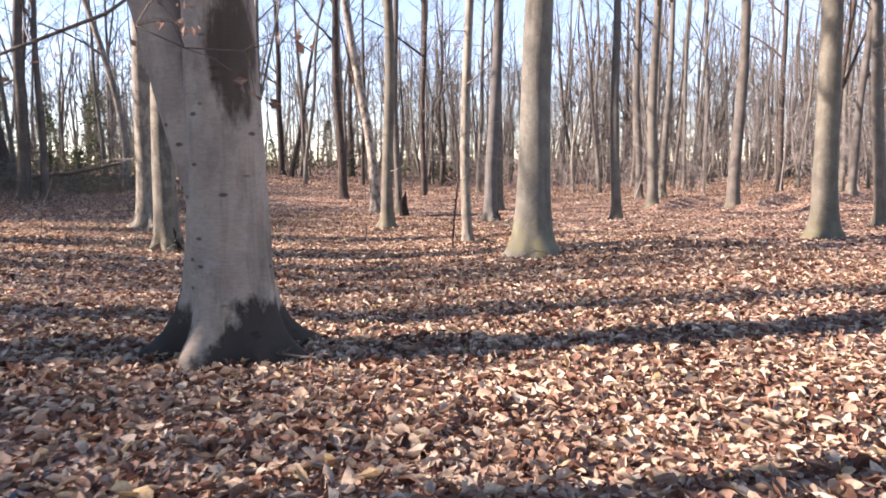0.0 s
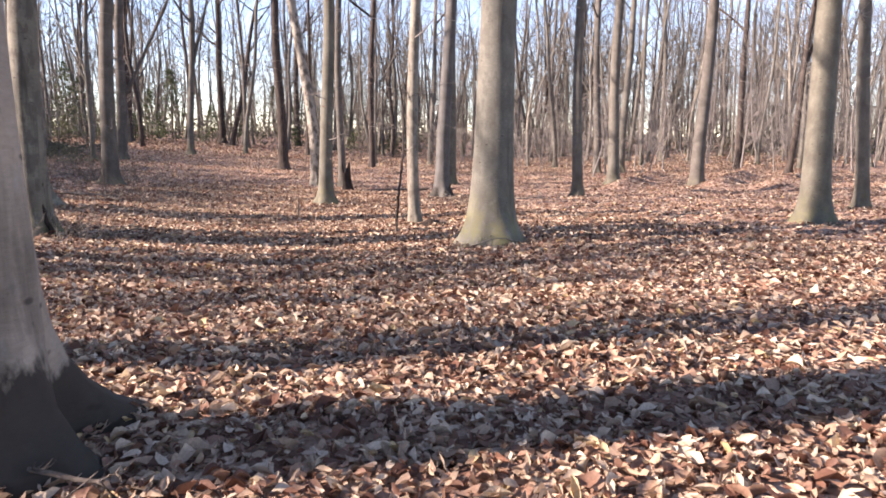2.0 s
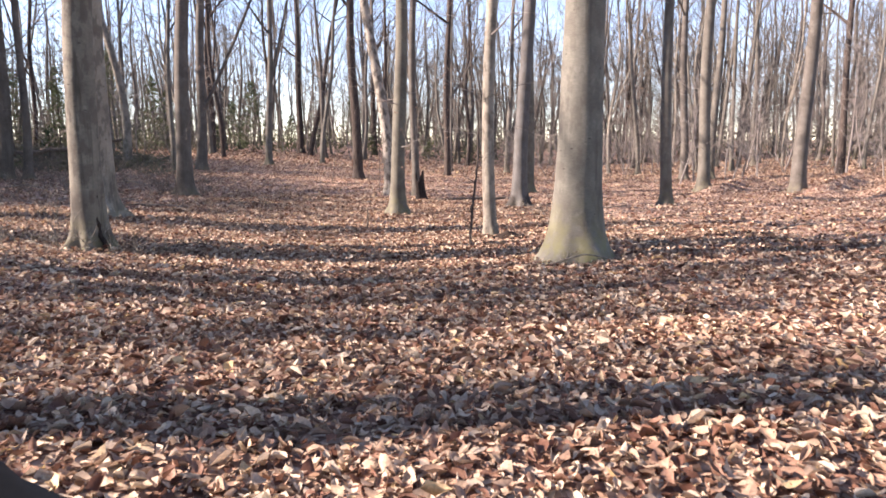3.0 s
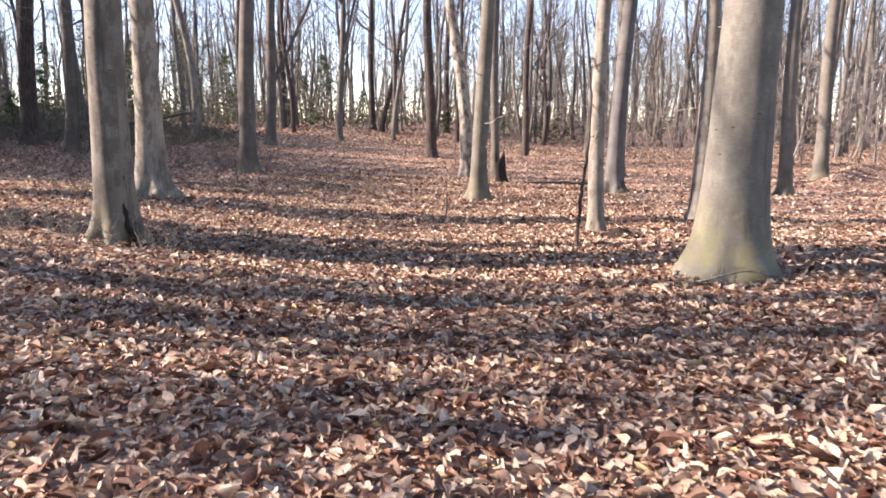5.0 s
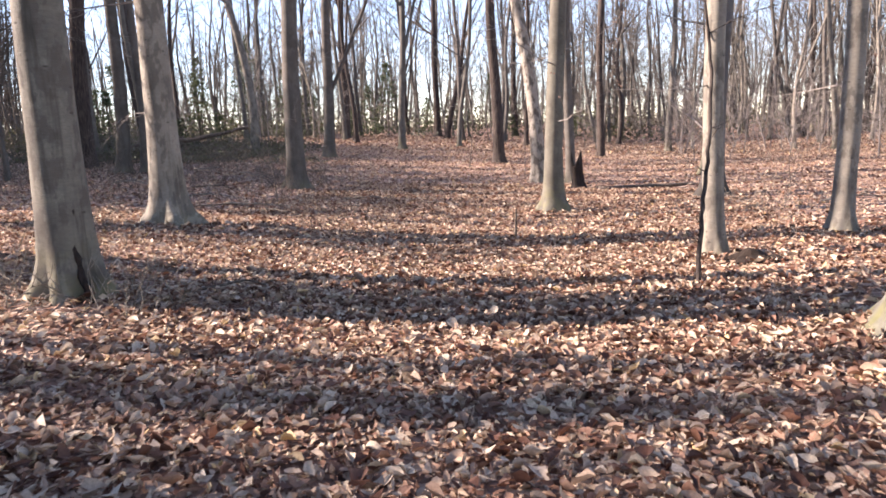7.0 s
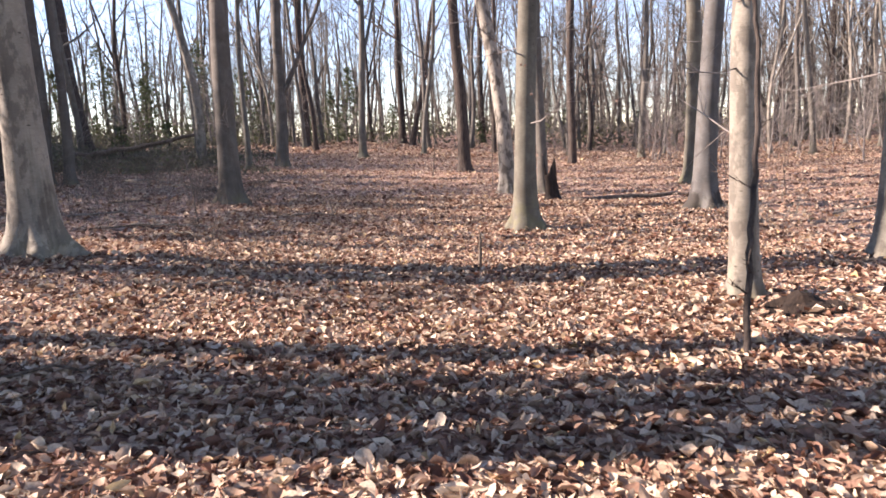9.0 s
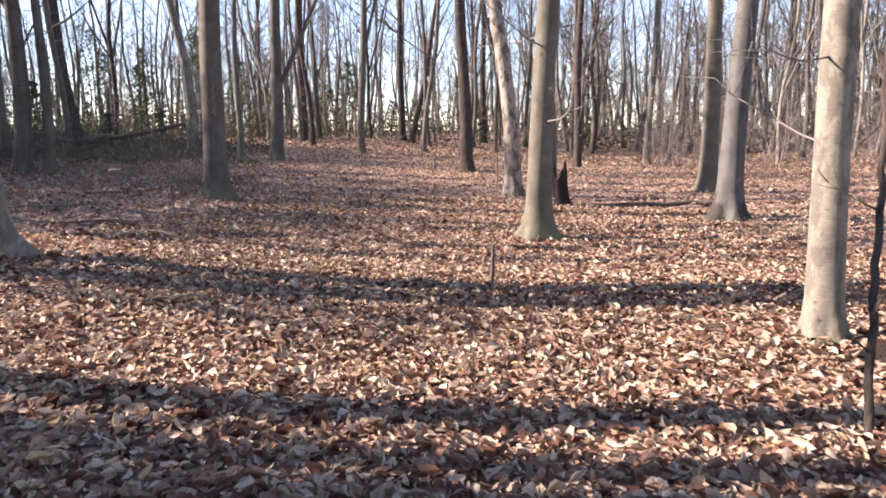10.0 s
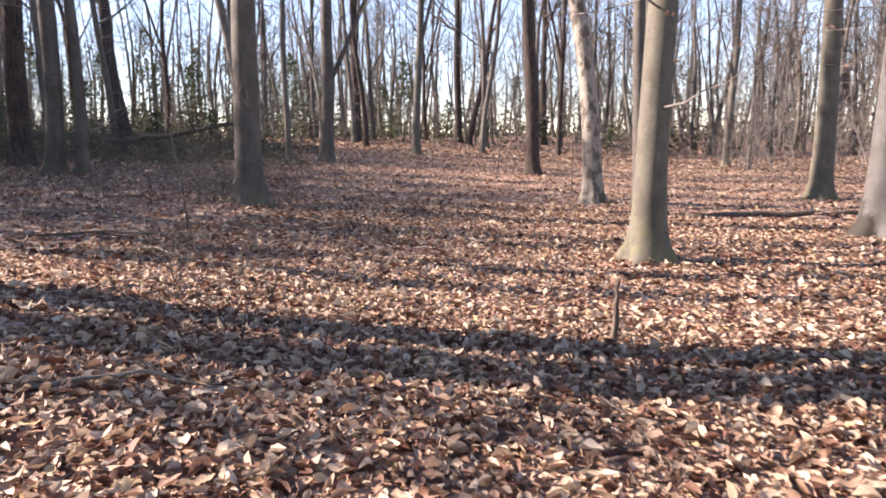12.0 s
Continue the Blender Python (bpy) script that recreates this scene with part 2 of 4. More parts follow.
def spread(lo, hi, step, far):
    a = list(np.arange(lo, hi + step / 2, step))
    s, left, right = step, [], []
    p, q = lo, hi
    while p > -far:
        s *= 1.35
        p, q = p - s, q + s
        left.append(p)
        right.append(q)
    return left[::-1] + a + right


def build_ground():
    xs, ys = spread(-14, 28, 0.2, 900), spread(-2, 47, 0.2, 900)
    verts = [(x, y, ground_z(x, y)) for y in ys for x in xs]
    n = len(xs)
    faces = [(j * n + i, j * n + i + 1, (j + 1) * n + i + 1, (j + 1) * n + i) for j in range(len(ys) - 1) for i in range(n - 1)]
    return tagged(mesh_object("ground", verts, faces, MOULD), "forest floor of brown leaf mould, gently hollow", "ground", kind="structure")


ground = build_ground()


# ---- trees ----
def tube(V, F, pts, radii, sides):
    """A tapering tube along pts, closed to a point at its end."""
    first = len(V)
    for i, (p, r) in enumerate(zip(pts, radii)):
        d = (pts[min(i + 1, len(pts) - 1)] - pts[max(i - 1, 0)]).normalized()
        a = d.orthogonal().normalized()
        b = d.cross(a)
        for k in range(sides):
            w = 2 * math.pi * k / sides
            V.append(tuple(p + (a * math.cos(w) + b * math.sin(w)) * r))
    for i in range(len(pts) - 1):
        for k in range(sides):
            a, b = first + i * sides + k, first + i * sides + (k + 1) % sides
            F.append((a, b, b + sides, a + sides))


def grow(rng, V, F, start, way, length, r, level, leaves=None):
    """A limb with its side branches; level 0 is a twig."""
    steps = (2, 4, 6)[level]
    sides = (3, 4, 6)[level]
    pts, p, d = [start.copy()], start.copy(), way.normalized()
    for i in range(steps):
        d = (d + Vector((rng.uniform(-1, 1), rng.uniform(-1, 1), rng.uniform(-0.6, 1.0))) * 0.22).normalized()
        p = p + d * (length / steps)
        pts.append(p.copy())
    tube(V, F, pts, [r * (1 - 0.88 * i / steps) for i in range(steps + 1)], sides)
    if leaves is not None and level == 0:
        leaves.append(pts[-1])
        leaves.append(pts[-2])
    if level:
        for k in range((0, 5, 6)[level]):
            i = rng.randint(1, steps)
            a = rng.uniform(0, 2 * math.pi)
            o = d.orthogonal().normalized()
            side = (o * math.cos(a) + d.cross(o) * math.sin(a)) * rng.uniform(0.6, 1.1) + d
            side.z += 0.15
            grow(rng, V, F, pts[i], side, length * rng.uniform(0.35, 0.6), max(0.006, r * 0.45 * (1.1 - i / steps)), level - 1, leaves)


def stem_line(height, lean, bend, rng, steps, sway=1.0):
    """Centres of a trunk from its foot up, dense near the ground."""
    ph, amp = rng.uniform(0, 6.28), rng.uniform(0.04, 0.10) * sway
    out = []
    for i in range(steps + 1):
        h = height * (i / steps) ** 1.9
        wob = amp * math.sin(h * 0.55 + ph) - amp * math.sin(ph)
        out.append(Vector((lean[0] * h + bend[0] * h * h + wob, lean[1] * h + bend[1] * h * h + 0.6 * wob, h - 0.14)))
    return out


def trunk_mesh(V, F, line, r, height, rng, flare, lobes, sides, fluting=1.0, taper=0.62):
    ph = rng.uniform(0, 6.28)
    ph2 = rng.uniform(0, 6.28)
    seed = rng.uniform(0, 50)
    first = len(V)
    for c in line:
        h = max(0.0, c.z)
        rad = r * (1 - taper * min(1, h / height))
        for k in range(sides):
            w = 2 * math.pi * k / sides
            root = 0.55 + fluting * (0.45 * math.cos(lobes * w + ph) + 0.25 * math.cos((lobes + 2) * w + ph2))
            q = rad + flare * r * (0.9 * math.exp(-h / (0.55 * r + 0.07)) * root + 0.28 * math.exp(-h / (3.2 * r)))
            q *= 1 + 0.05 * noise.noise((3 * math.cos(w), 3 * math.sin(w), h * 0.9 + seed)) + 0.018 * noise.noise((9 * math.cos(w), 9 * math.sin(w), h * 5 + seed))
            V.append((c.x + q * math.cos(w), c.y + q * math.sin(w), c.z))
    for i in range(len(line) - 1):
        for k in range(sides):
            a, b = first + i * sides + k, first + i * sides + (k + 1) % sides
            F.append((a, b, b + sides, a + sides))


def leaf_faces(V, F, p, rng, size):
    """One folded leaf that hangs from p."""
    d = Vector((rng.uniform(-1, 1), rng.uniform(-1, 1), rng.uniform(-1.2, 0.2))).normalized()
    s = d.orthogonal().normalized()
    s = (s * math.cos(rng.uniform(0, 6)) + d.cross(s) * math.sin(rng.uniform(0, 6))).normalized() * size * 0.3
    u = d.cross(s) * 0.4
    i = len(V)
    for q in (p, p + d * size * 0.5 + s + u, p + d * size, p + d * size * 0.5 - s + u, p + d * size * 0.5):
        V.append(tuple(q))
    F.extend([(i, i + 4, i + 1), (i + 1, i + 4, i + 2), (i, i + 3, i + 4), (i + 3, i + 2, i + 4)])


def tree(x, y, diameter, bark, label, lean=(0, 0), bend=(0, 0), height=23, flare=1.0, lobes=5, seed=1, low=0, leafy=0, crown_from=0.4, limbs=7, sides=24, rings=30, fork=None, name="beech_tree", fluting=1.0, sway=1.0):
    """A bare winter tree: root-flared trunk, crown of limbs and twigs, and thin low branches where it has them."""
    rng = random.Random(seed)
    top = new(name)
    top.location = (x, y, ground_z(x, y))
    V, F = [], []
    line = stem_line(height, lean, bend, rng, rings, sway)
    trunk_mesh(V, F, line, diameter / 2, height, rng, flare, lobes, sides, fluting)
    mesh_object("trunk", V, F, bark, top)
    V, F, leaves = [], [], []

    def along(h):
        for a, b in zip(line, line[1:]):
            if b.z >= h:
                return a.lerp(b, (h - a.z) / (b.z - a.z))
        return line[-1]

    for k in range(limbs):
        h = height * (crown_from + (0.97 - crown_from) * (k + rng.random()) / limbs)
        a = rng.uniform(0, 6.28)
        way = Vector((math.cos(a), math.sin(a), rng.uniform(0.6, 1.5)))
        r = diameter / 2 * (1 - 0.62 * h / height) * rng.uniform(0.35, 0.6)
        grow(rng, V, F, along(h), way, (height - h) * 0.35 + rng.uniform(1.8, 3.6), r, 2)
    mesh_object("crown", V, F, bark, top)
    if fork:
        # second stem that leaves the trunk low down
        h0, way, r0 = fork
        V, F = [], []
        p, d = along(h0), Vector(way).normalized()
        pts = [p]
        for i in range(9):
            d = (d + Vector((0, 0, 0.03))).normalized()
            p = p + d * (0.45 if i < 4 else 1.5)
            pts.append(p)
        tube(V, F, pts, [r0 * (1 - 0.05 * i) for i in range(10)], 16)
        for k in range(0, 4, 1 if limbs > 6 else 2):
            grow(rng, V, F, pts[5 + k], Vector((rng.uniform(-1, 1), rng.uniform(-1, 1), 0.9)), 4, r0 * 0.3, 2)
        mesh_object("limb", V, F, bark, top)
    lv, lf = [], []
    for k in range(low):
        V, F, ends = [], [], []
        h = rng.uniform(1.6, min(7.5, height * 0.4))
        a = rng.uniform(0, 6.28)
        grow(rng, V, F, along(h) + Vector((math.cos(a), math.sin(a), 0)) * diameter * 0.3, Vector((math.cos(a), math.sin(a), rng.uniform(-0.15, 0.3))), rng.uniform(1.0, 3.0), rng.uniform(0.010, 0.019), 1, ends)
        mesh_object("branch", V, F, FINE_TWIG, top, label="thin bare side branch")
        if k < leafy:
            for e in ends:
                for _ in range(3):
                    leaf_faces(lv, lf, e + Vector((rng.uniform(-.1, .1), rng.uniform(-.1, .1), rng.uniform(-.08, .04))), rng, rng.uniform(0.05, 0.08))
    if lv:
        mesh_object("clinging_leaves", lv, lf, HANGING, top, False, "dry pinkish-brown leaves still on the twigs")["kind"] = "stuff"
    return tagged(top, label, "tree", "forest trees")


# ---- the trees along the walk, nearest first ----
old_beech = tree(-1.89, 6.2, 0.60, BEECH_OLD, "thick old grey-brown beech trunk with dark stained and shaded root flare", (0.02, 0), flare=1.4, lobes=5, seed=4, sides=40, rings=44, fork=(1.0, (-0.31, 0.04, 1.0), 0.25), crown_from=0.3)
tree(1.93, 15.5, 0.68, BEECH_STOUT, "stout smooth beech with greenish algae on its broad foot", (0.035, 0), flare=1.45, lobes=4, seed=7, sides=36, rings=40, fluting=0.35)
hollow_beech = tree(-5.9, 15.35, 0.47, FISSURED, "grey beech with a dark hollow split at its foot", (0.045, 0), flare=0.9, seed=11, sides=30, rings=36)
tree(-8.64, 21.0, 0.53, PALE, "pale beech with splayed roots and a leaning smooth trunk", (0.055, 0), flare=1.6, lobes=5, seed=13, sides=30, rings=36, low=5, leafy=1)
slim_beech = tree(0.72, 19.75, 0.28, PALE, "slim pale beech behind a thin dark sapling", (0.0, 0), flare=0.6, seed=17, sides=24, rings=34, low=11, leafy=1, height=19)
tree(-1.97, 26.5, 0.43, BEECH_GREEN, "straight grey beech standing on the gentle rise", (0.0, 0), flare=1.25, fluting=0.7, seed=19, sides=26, rings=34, low=8, leafy=3)
tree(3.02, 22.2, 0.33, PALE, "slender mottled beech with a slightly curved trunk", (-0.015, 0), flare=0.8, seed=23, rings=32, low=5)
tree(2.17, 30.6, 0.52, SHADED_BEECH, "smooth bluish-grey beech with a wide root flare", (0.03, 0), flare=1.4, lobes=4, seed=29, sides=28, rings=34, low=5, leafy=1)
tree(3.2, 39.2, 0.58, BEECH_GREEN, "greenish-footed beech with a straight trunk", (0.0, 0), flare=0.8, seed=31, low=5, leafy=1)
tree(10.06, 18.7, 0.60, BEECH_GREEN, "strong straight beech with a pale sunlit foot", (-0.03, 0), flare=1.0, fluting=0.5, seed=37, sides=30, rings=34)
tree(-10.19, 30.0, 0.54, GREYBROWN, "mottled grey-brown beech with twiggy growth at its foot", (0.045, 0), flare=1.0, seed=41, low=7, leafy=1)
tree(-3.19, 35.7, 0.50, WHITE, "pale peeling trunk leaning over the hollow", (-0.06, 0), (-0.006, 0), flare=0.7, seed=43, low=3, leafy=2)
tree(-2.0, 35.1, 0.34, GREYBROWN, "grey tree behind a broken dark stump", (0.0, 0), flare=0.6, seed=45, low=3, leafy=2)
tree(7.81, 31.3, 0.42, BEECH, "plain straight grey-brown beech trunk", (-0.02, 0), flare=0.8, seed=47, low=5, leafy=1)
tree(15.15, 36.6, 0.62, GREYBROWN, "dark grey trunk with a pale foot between earth banks", (0.02, 0), flare=0.5, seed=53, low=5, leafy=1)
tree(11.6, 38.6, 0.56, BEECH, "tall smooth grey beech trunk", (0.0, 0), flare=0.7, seed=59, low=7, leafy=1)
tree(15.7, 49.8, 0.5, BEECH, "tall smooth grey beech trunk", (0.03, 0), flare=0.7, seed=61)
tree(14.11, 50.0, 0.5, GREYBROWN, "tall slender grey-brown beech trunk", (-0.03, 0), flare=0.6, seed=67)
tree(14.9, 23.9, 0.40, BEECH, "leaning grey beech trunk beside the earth banks", (-0.08, 0), flare=0.8, seed=71, low=5, leafy=1)
tree(23.7, 40.8, 0.46, GREYBROWN, "leaning grey-brown trunk past the earth banks", (0.06, 0), flare=0.6, seed=73)
tree(25.0, 52.0, 0.46, OAK, "dark furrowed upright oak trunk", (-0.01, 0), flare=0.5, seed=79, name="oak_tree")
tree(26.2, 69.3, 0.5, BEECH, "distant smooth grey beech trunk", (-0.03, 0), flare=0.6, seed=83)
tree(-6.08, 45.1, 0.56, OAK, "dark furrowed straight oak trunk", (-0.018, 0), flare=0.55, seed=89, name="oak_tree")
tree(-1.13, 54.0, 0.44, OAK, "dark upright bare oak trunk", (0.016, 0), flare=0.6, seed=97, name="oak_tree")
tree(-14.29, 56.0, 0.48, BEECH, "pale-footed beech with a small fork above", (0.04, 0), flare=0.7, seed=101, crown_from=0.3, fork=(6.0, (0.3, 0, 1), 0.12))
tree(-20.7, 47.3, 0.52, PALE, "pale beech with a bent trunk", (0.07, 0), (-0.019, 0), flare=0.8, seed=103, height=21)
tree(-16.6, 44.5, 0.29, BEECH, "slim bare grey beech tree", (0.03, 0), flare=0.7, seed=107, low=3, height=18)
tree(-24.9, 38.6, 0.8, OAK, "thick dark furrowed oak trunk", (0.09, 0), flare=0.5, seed=109, name="oak_tree", low=5, leafy=1)
tree(-20.95, 36.0, 0.56, GREYBROWN, "leaning grey-brown trunk with a pale foot", (0.06, 0), flare=0.8, seed=113, low=7, leafy=1)
tree(-20.0, 36.2, 0.38, GREYBROWN, "short bare grey-brown forked trunk", (0.03, 0), flare=0.8, seed=127, low=4, height=16)
tree(-32.7, 54.5, 0.8, OAK, "dark leaning bare oak trunk", (-0.10, 0), flare=0.6, seed=131, name="oak_tree", low=7, leafy=1)
tree(-15.97, 47.0, 0.6, GREYBROWN, "straight bare brown-grey beech trunk", (0.055, 0), flare=0.7, seed=137, low=5, leafy=1, fork=(3.4, (0.6, 0, 1), 0.13))
tree(-23.7, 70.3, 0.72, OAK, "dark oak with a leaning neighbour", (0.02, 0), flare=0.7, seed=139, name="oak_tree")
tree(-18.1, 82.6, 0.72, OAK, "dark upright bare oak trunk", (0.0, 0), flare=0.7, seed=149, name="oak_tree")
tree(-16.2, 78.4, 0.54, OAK, "dark trunk leaning against its neighbours", (0.20, 0), flare=0.5, seed=151, name="oak_tree", height=19)
tree(3.61, 64.0, 0.46, BEECH, "grey beech with a slight curve", (0.03, 0), flare=0.7, seed=157)
tree(0.58, 84.0, 0.42, PALE, "thin pale distant beech trunk", (0.0, 0), flare=0.5, seed=163)
tree(-10.6, 88.0, 0.7, OAK, "dark distant bare oak trunk", (0.0, 0), flare=0.5, seed=167, name="oak_tree")

# two unseen trunks added on the sunny side to keep the old beech shaded
for x, c, s in ((-11.0, 6.20, 171), (-13.5, 6.56, 173)):
    tree(x, c + x * math.tan(SUN_AZ), 0.75, BEECH, "thick grey beech added out of view to shade the old one", flare=0.6, seed=s, sides=20, rings=20)

# ---- woods behind: copies of a few grown forms ----
def spray(rng, V, F, p, way, length, r):
    """A far branch: a bent tube with a fan of fine twigs."""
    d = way.normalized()
    mid, tip = p + d * length * 0.5, p + d * length + Vector((0, 0, 0.2 * length))
    tube(V, F, [p, mid, tip], [r, r * 0.7, r * 0.3], 3)
    for k in range(5):
        s = p.lerp(tip, rng.uniform(0.3, 1))
        e = s + (d * 0.8 + Vector((rng.uniform(-1, 1), rng.uniform(-1, 1), rng.uniform(-0.3, 1.0)))) * length * rng.uniform(0.25, 0.45)
        tube(V, F, [s, e], [r * 0.4, r * 0.2], 3)


def prototypes():
    out = []
    for i, (bark, d, h) in enumerate([(BEECH, 0.36, 22), (PALE, 0.28, 20), (GREYBROWN, 0.40, 23), (OAK, 0.38, 22), (GREYBROWN, 0.24, 18), (BEECH, 0.22, 17)]):
        label = ("grey beech trunk in the woods", "pale slim trunk in the woods", "grey-brown trunk in the woods", "dark furrowed trunk in the woods", "thin brown-grey trunk in the woods", "thin grey trunk in the woods")[i]
        out.append(tree(-40 - 6 * i, -30, d, bark, label, (0.01 * (i - 2), 0.01), bend=((0.004, -0.003, 0.0, -0.002, 0.006, -0.005)[i], 0), fork=(None, (4.5, (0.3, 0.1, 1), 0.09), None, (6.5, (-0.35, 0.2, 1), 0.11), (3.2, (0.25, -0.1, 1), 0.07), None)[i], sway=2.4, height=h, flare=0.7, seed=300 + i, sides=12, rings=14, limbs=6, crown_from=0.24, low=6, leafy=1 if i % 3 == 0 else 0, name="oak_tree" if bark is OAK else "beech_tree"))
    return out


def shade_tree(x, y, seed, diameter=0.4):
    """An unseen tree beside the walk, whose dense twiggy crown casts shade."""
    rng = random.Random(seed)
    top = new("beech_tree")
    top.location = (x, y, ground_z(x, y))
    V, F = [], []
    line = stem_line(21, (0, 0), (0, 0), rng, 10)
    trunk_mesh(V, F, line, diameter / 2, 21, rng, 0.7, 5, 10)
    mesh_object("trunk", V, F, GREYBROWN, top)
    V, F = [], []
    for k in range(46):
        h = 21 * rng.uniform(0.3, 0.97)
        w = rng.uniform(0, 6.28)
        spray(rng, V, F, Vector((0, 0, h)), Vector((math.cos(w), math.sin(w), rng.uniform(0.2, 1.3))), rng.uniform(2, 4.6), 0.07)
    mesh_object("crown", V, F, GREYBROWN, top)
    return tagged(top, "unseen grey-brown beech with a dense shading crown", "tree", "forest trees")


def clear_of(x, y, spots, d):
    return all((x - a) ** 2 + (y - b) ** 2 > d * d for a, b in spots)


def build_woods():
    rng = random.Random(21)
    protos = prototypes()
    spots = [tuple(o.location[:2]) for o in scene.objects if o.name.split(".")[0] in ("beech_tree", "oak_tree")]
    made = 0
    # the wood ahead on both sides, past the open floor
    while made < 105:
        x, y = rng.uniform(-44, 52), rng.uniform(40, 96)
        if abs(x) > 8 + 0.62 * y or (-26 < x < 2.5 and y < 62) or (x < 4 and rng.random() < 0.45) or (0 < x < 22 and y < 58) or not clear_of(x, y, spots, 2.2):
            continue
        m = pose(x, y, ground_z(x, y), rng.uniform(-5, 5), rng.uniform(-6, 6), rng.uniform(0, 360))
        copy_thing(rng.choice(protos), m)
        spots.append((x, y))
        made += 1
    # unseen trunks on the sunny side, placed so their shadows band the floor
    slope = math.tan(SUN_AZ)
    rows = [(-17, 2.7), (-15, 3.2), (-15, 7.95), (-17, 8.3), (-28.5, 12.35), (-29, 13.65), (-28, 14.6), (-14, 16.44), (-15.2, 16.74), (-13.6, 17.04), (-12.6, 17.8), (-15.5, 21.1), (-17, 21.4), (-18.5, 24.3), (-19.5, 25.5), (-18, 27.8), (-19, 28.7), (-24, 33.2)]
    # further off, also added unseen: only their crowns reach the floor, as soft dapple
    rows += [(-30.5, 12.0), (-31.5, 13.1), (-30.4, 13.9), (-33, 11.2), (-36, 12.6), (-34, 13.8), (-36, 3.3), (-40, 4.7), (-33, 2.0)]
    tall = [tree(-44 - 5 * k, -42, d, m, "tall clean-stemmed beech added out of view for its shadow", height=23, flare=0.7, seed=330 + k, sides=14, rings=16, limbs=4, crown_from=0.68) for k, (d, m) in enumerate(((0.46, BEECH), (0.4, GREYBROWN)))]
    for k, (x, c) in enumerate(rows):
        y = c + slope * x
        copy_thing(tall[k % 2] if x > -30 else protos[(2, 0, 3, 2)[k % 4]], pose(x, y, ground_z(x, y), 0, 0, 50 * k))
        spots.append((x, y))
    made = 0
    # unseen dense trees added past the sunny strip, to shade the floor there
    dense = [shade_tree(-50 - 5 * k, -34, 700 + k, d) for k, d in enumerate((0.34, 0.42, 0.5))]
    for k, (x, c) in enumerate(((-53, 36.0), (-39, 4.6), (-38.5, 10.2), (-41, 2.5), (-41.5, 3.9), (-42, 7.4), (-43, 8.7))):
        y = c + slope * x
        copy_thing(dense[k % 3], pose(x, y, ground_z(x, y), 0, 0, 70 * k))
        spots.append((x, y))
    while made < 62:
        x, y = rng.uniform(-72, -46), rng.uniform(12, 56)
        if y - slope * x < 34 or (-2.3 - x) < 1.2 * (y - 16) or not clear_of(x, y, spots, 2.6):
            continue
        copy_thing(rng.choice(dense), pose(x, y, ground_z(x, y), 0, 0, rng.uniform(0, 360)))
        spots.append((x, y))
        made += 1
    # shrunken copies added out of view, sized to shade the floor beside the path
    for k, (x, c, size) in enumerate([(-14.5, 20.1, 0.3), (-13.8, 20.6, 0.28), (-14.2, 21.5, 0.3), (-12, 17.4, 0.24)] + [(-25 + 1.2 * (j % 3), 24.6 + 0.7 * j, 0.44) for j in range(17)] + [(-36 + 3.1 * (j % 3), 25 + 1.3 * j, 0.5 + 0.05 * (j % 3)) for j in range(14)]):
        y = c + slope * x
        copy_thing(dense[k % 3], pose(x, y, ground_z(x, y), 0, 0, 80 * k) @ Matrix.Diagonal((size, size, size, 1)))
        spots.append((x, y))
    # trunks of the wood's sunny edge, whose long shadows stripe the far floor
    while made < 40:
        x, c = rng.uniform(-58, -27), rng.uniform(24, 72)
        y = c + slope * x
        if not clear_of(x, y, spots, 2.4):
            continue
        copy_thing(tall[made % 2] if made % 3 else protos[3], pose(x, y, ground_z(x, y), rng.uniform(-3, 3), rng.uniform(-4, 4), rng.uniform(0, 360)))
        spots.append((x, y))
        made += 1
    made = 0
    # the wood beside and behind
    while made < 50:
        x, y = rng.choice((rng.uniform(-60, -8), rng.uniform(-40, 34))), rng.uniform(-26, 42)
        inside = y > -1 and (-(6 + 0.78 * max(y, 0)) < x < 7 + 0.7 * max(y, 0))
        sunlit = x < 0 and 1.5 < y - slope * x < 24
        if inside or sunlit or abs(x) < 3.5 or not clear_of(x, y, spots, 3.2):
            continue
        copy_thing(rng.choice(dense), pose(x, y, ground_z(x, y), 0, 0, rng.uniform(0, 360)))
        spots.append((x, y))
        made += 1


build_woods()


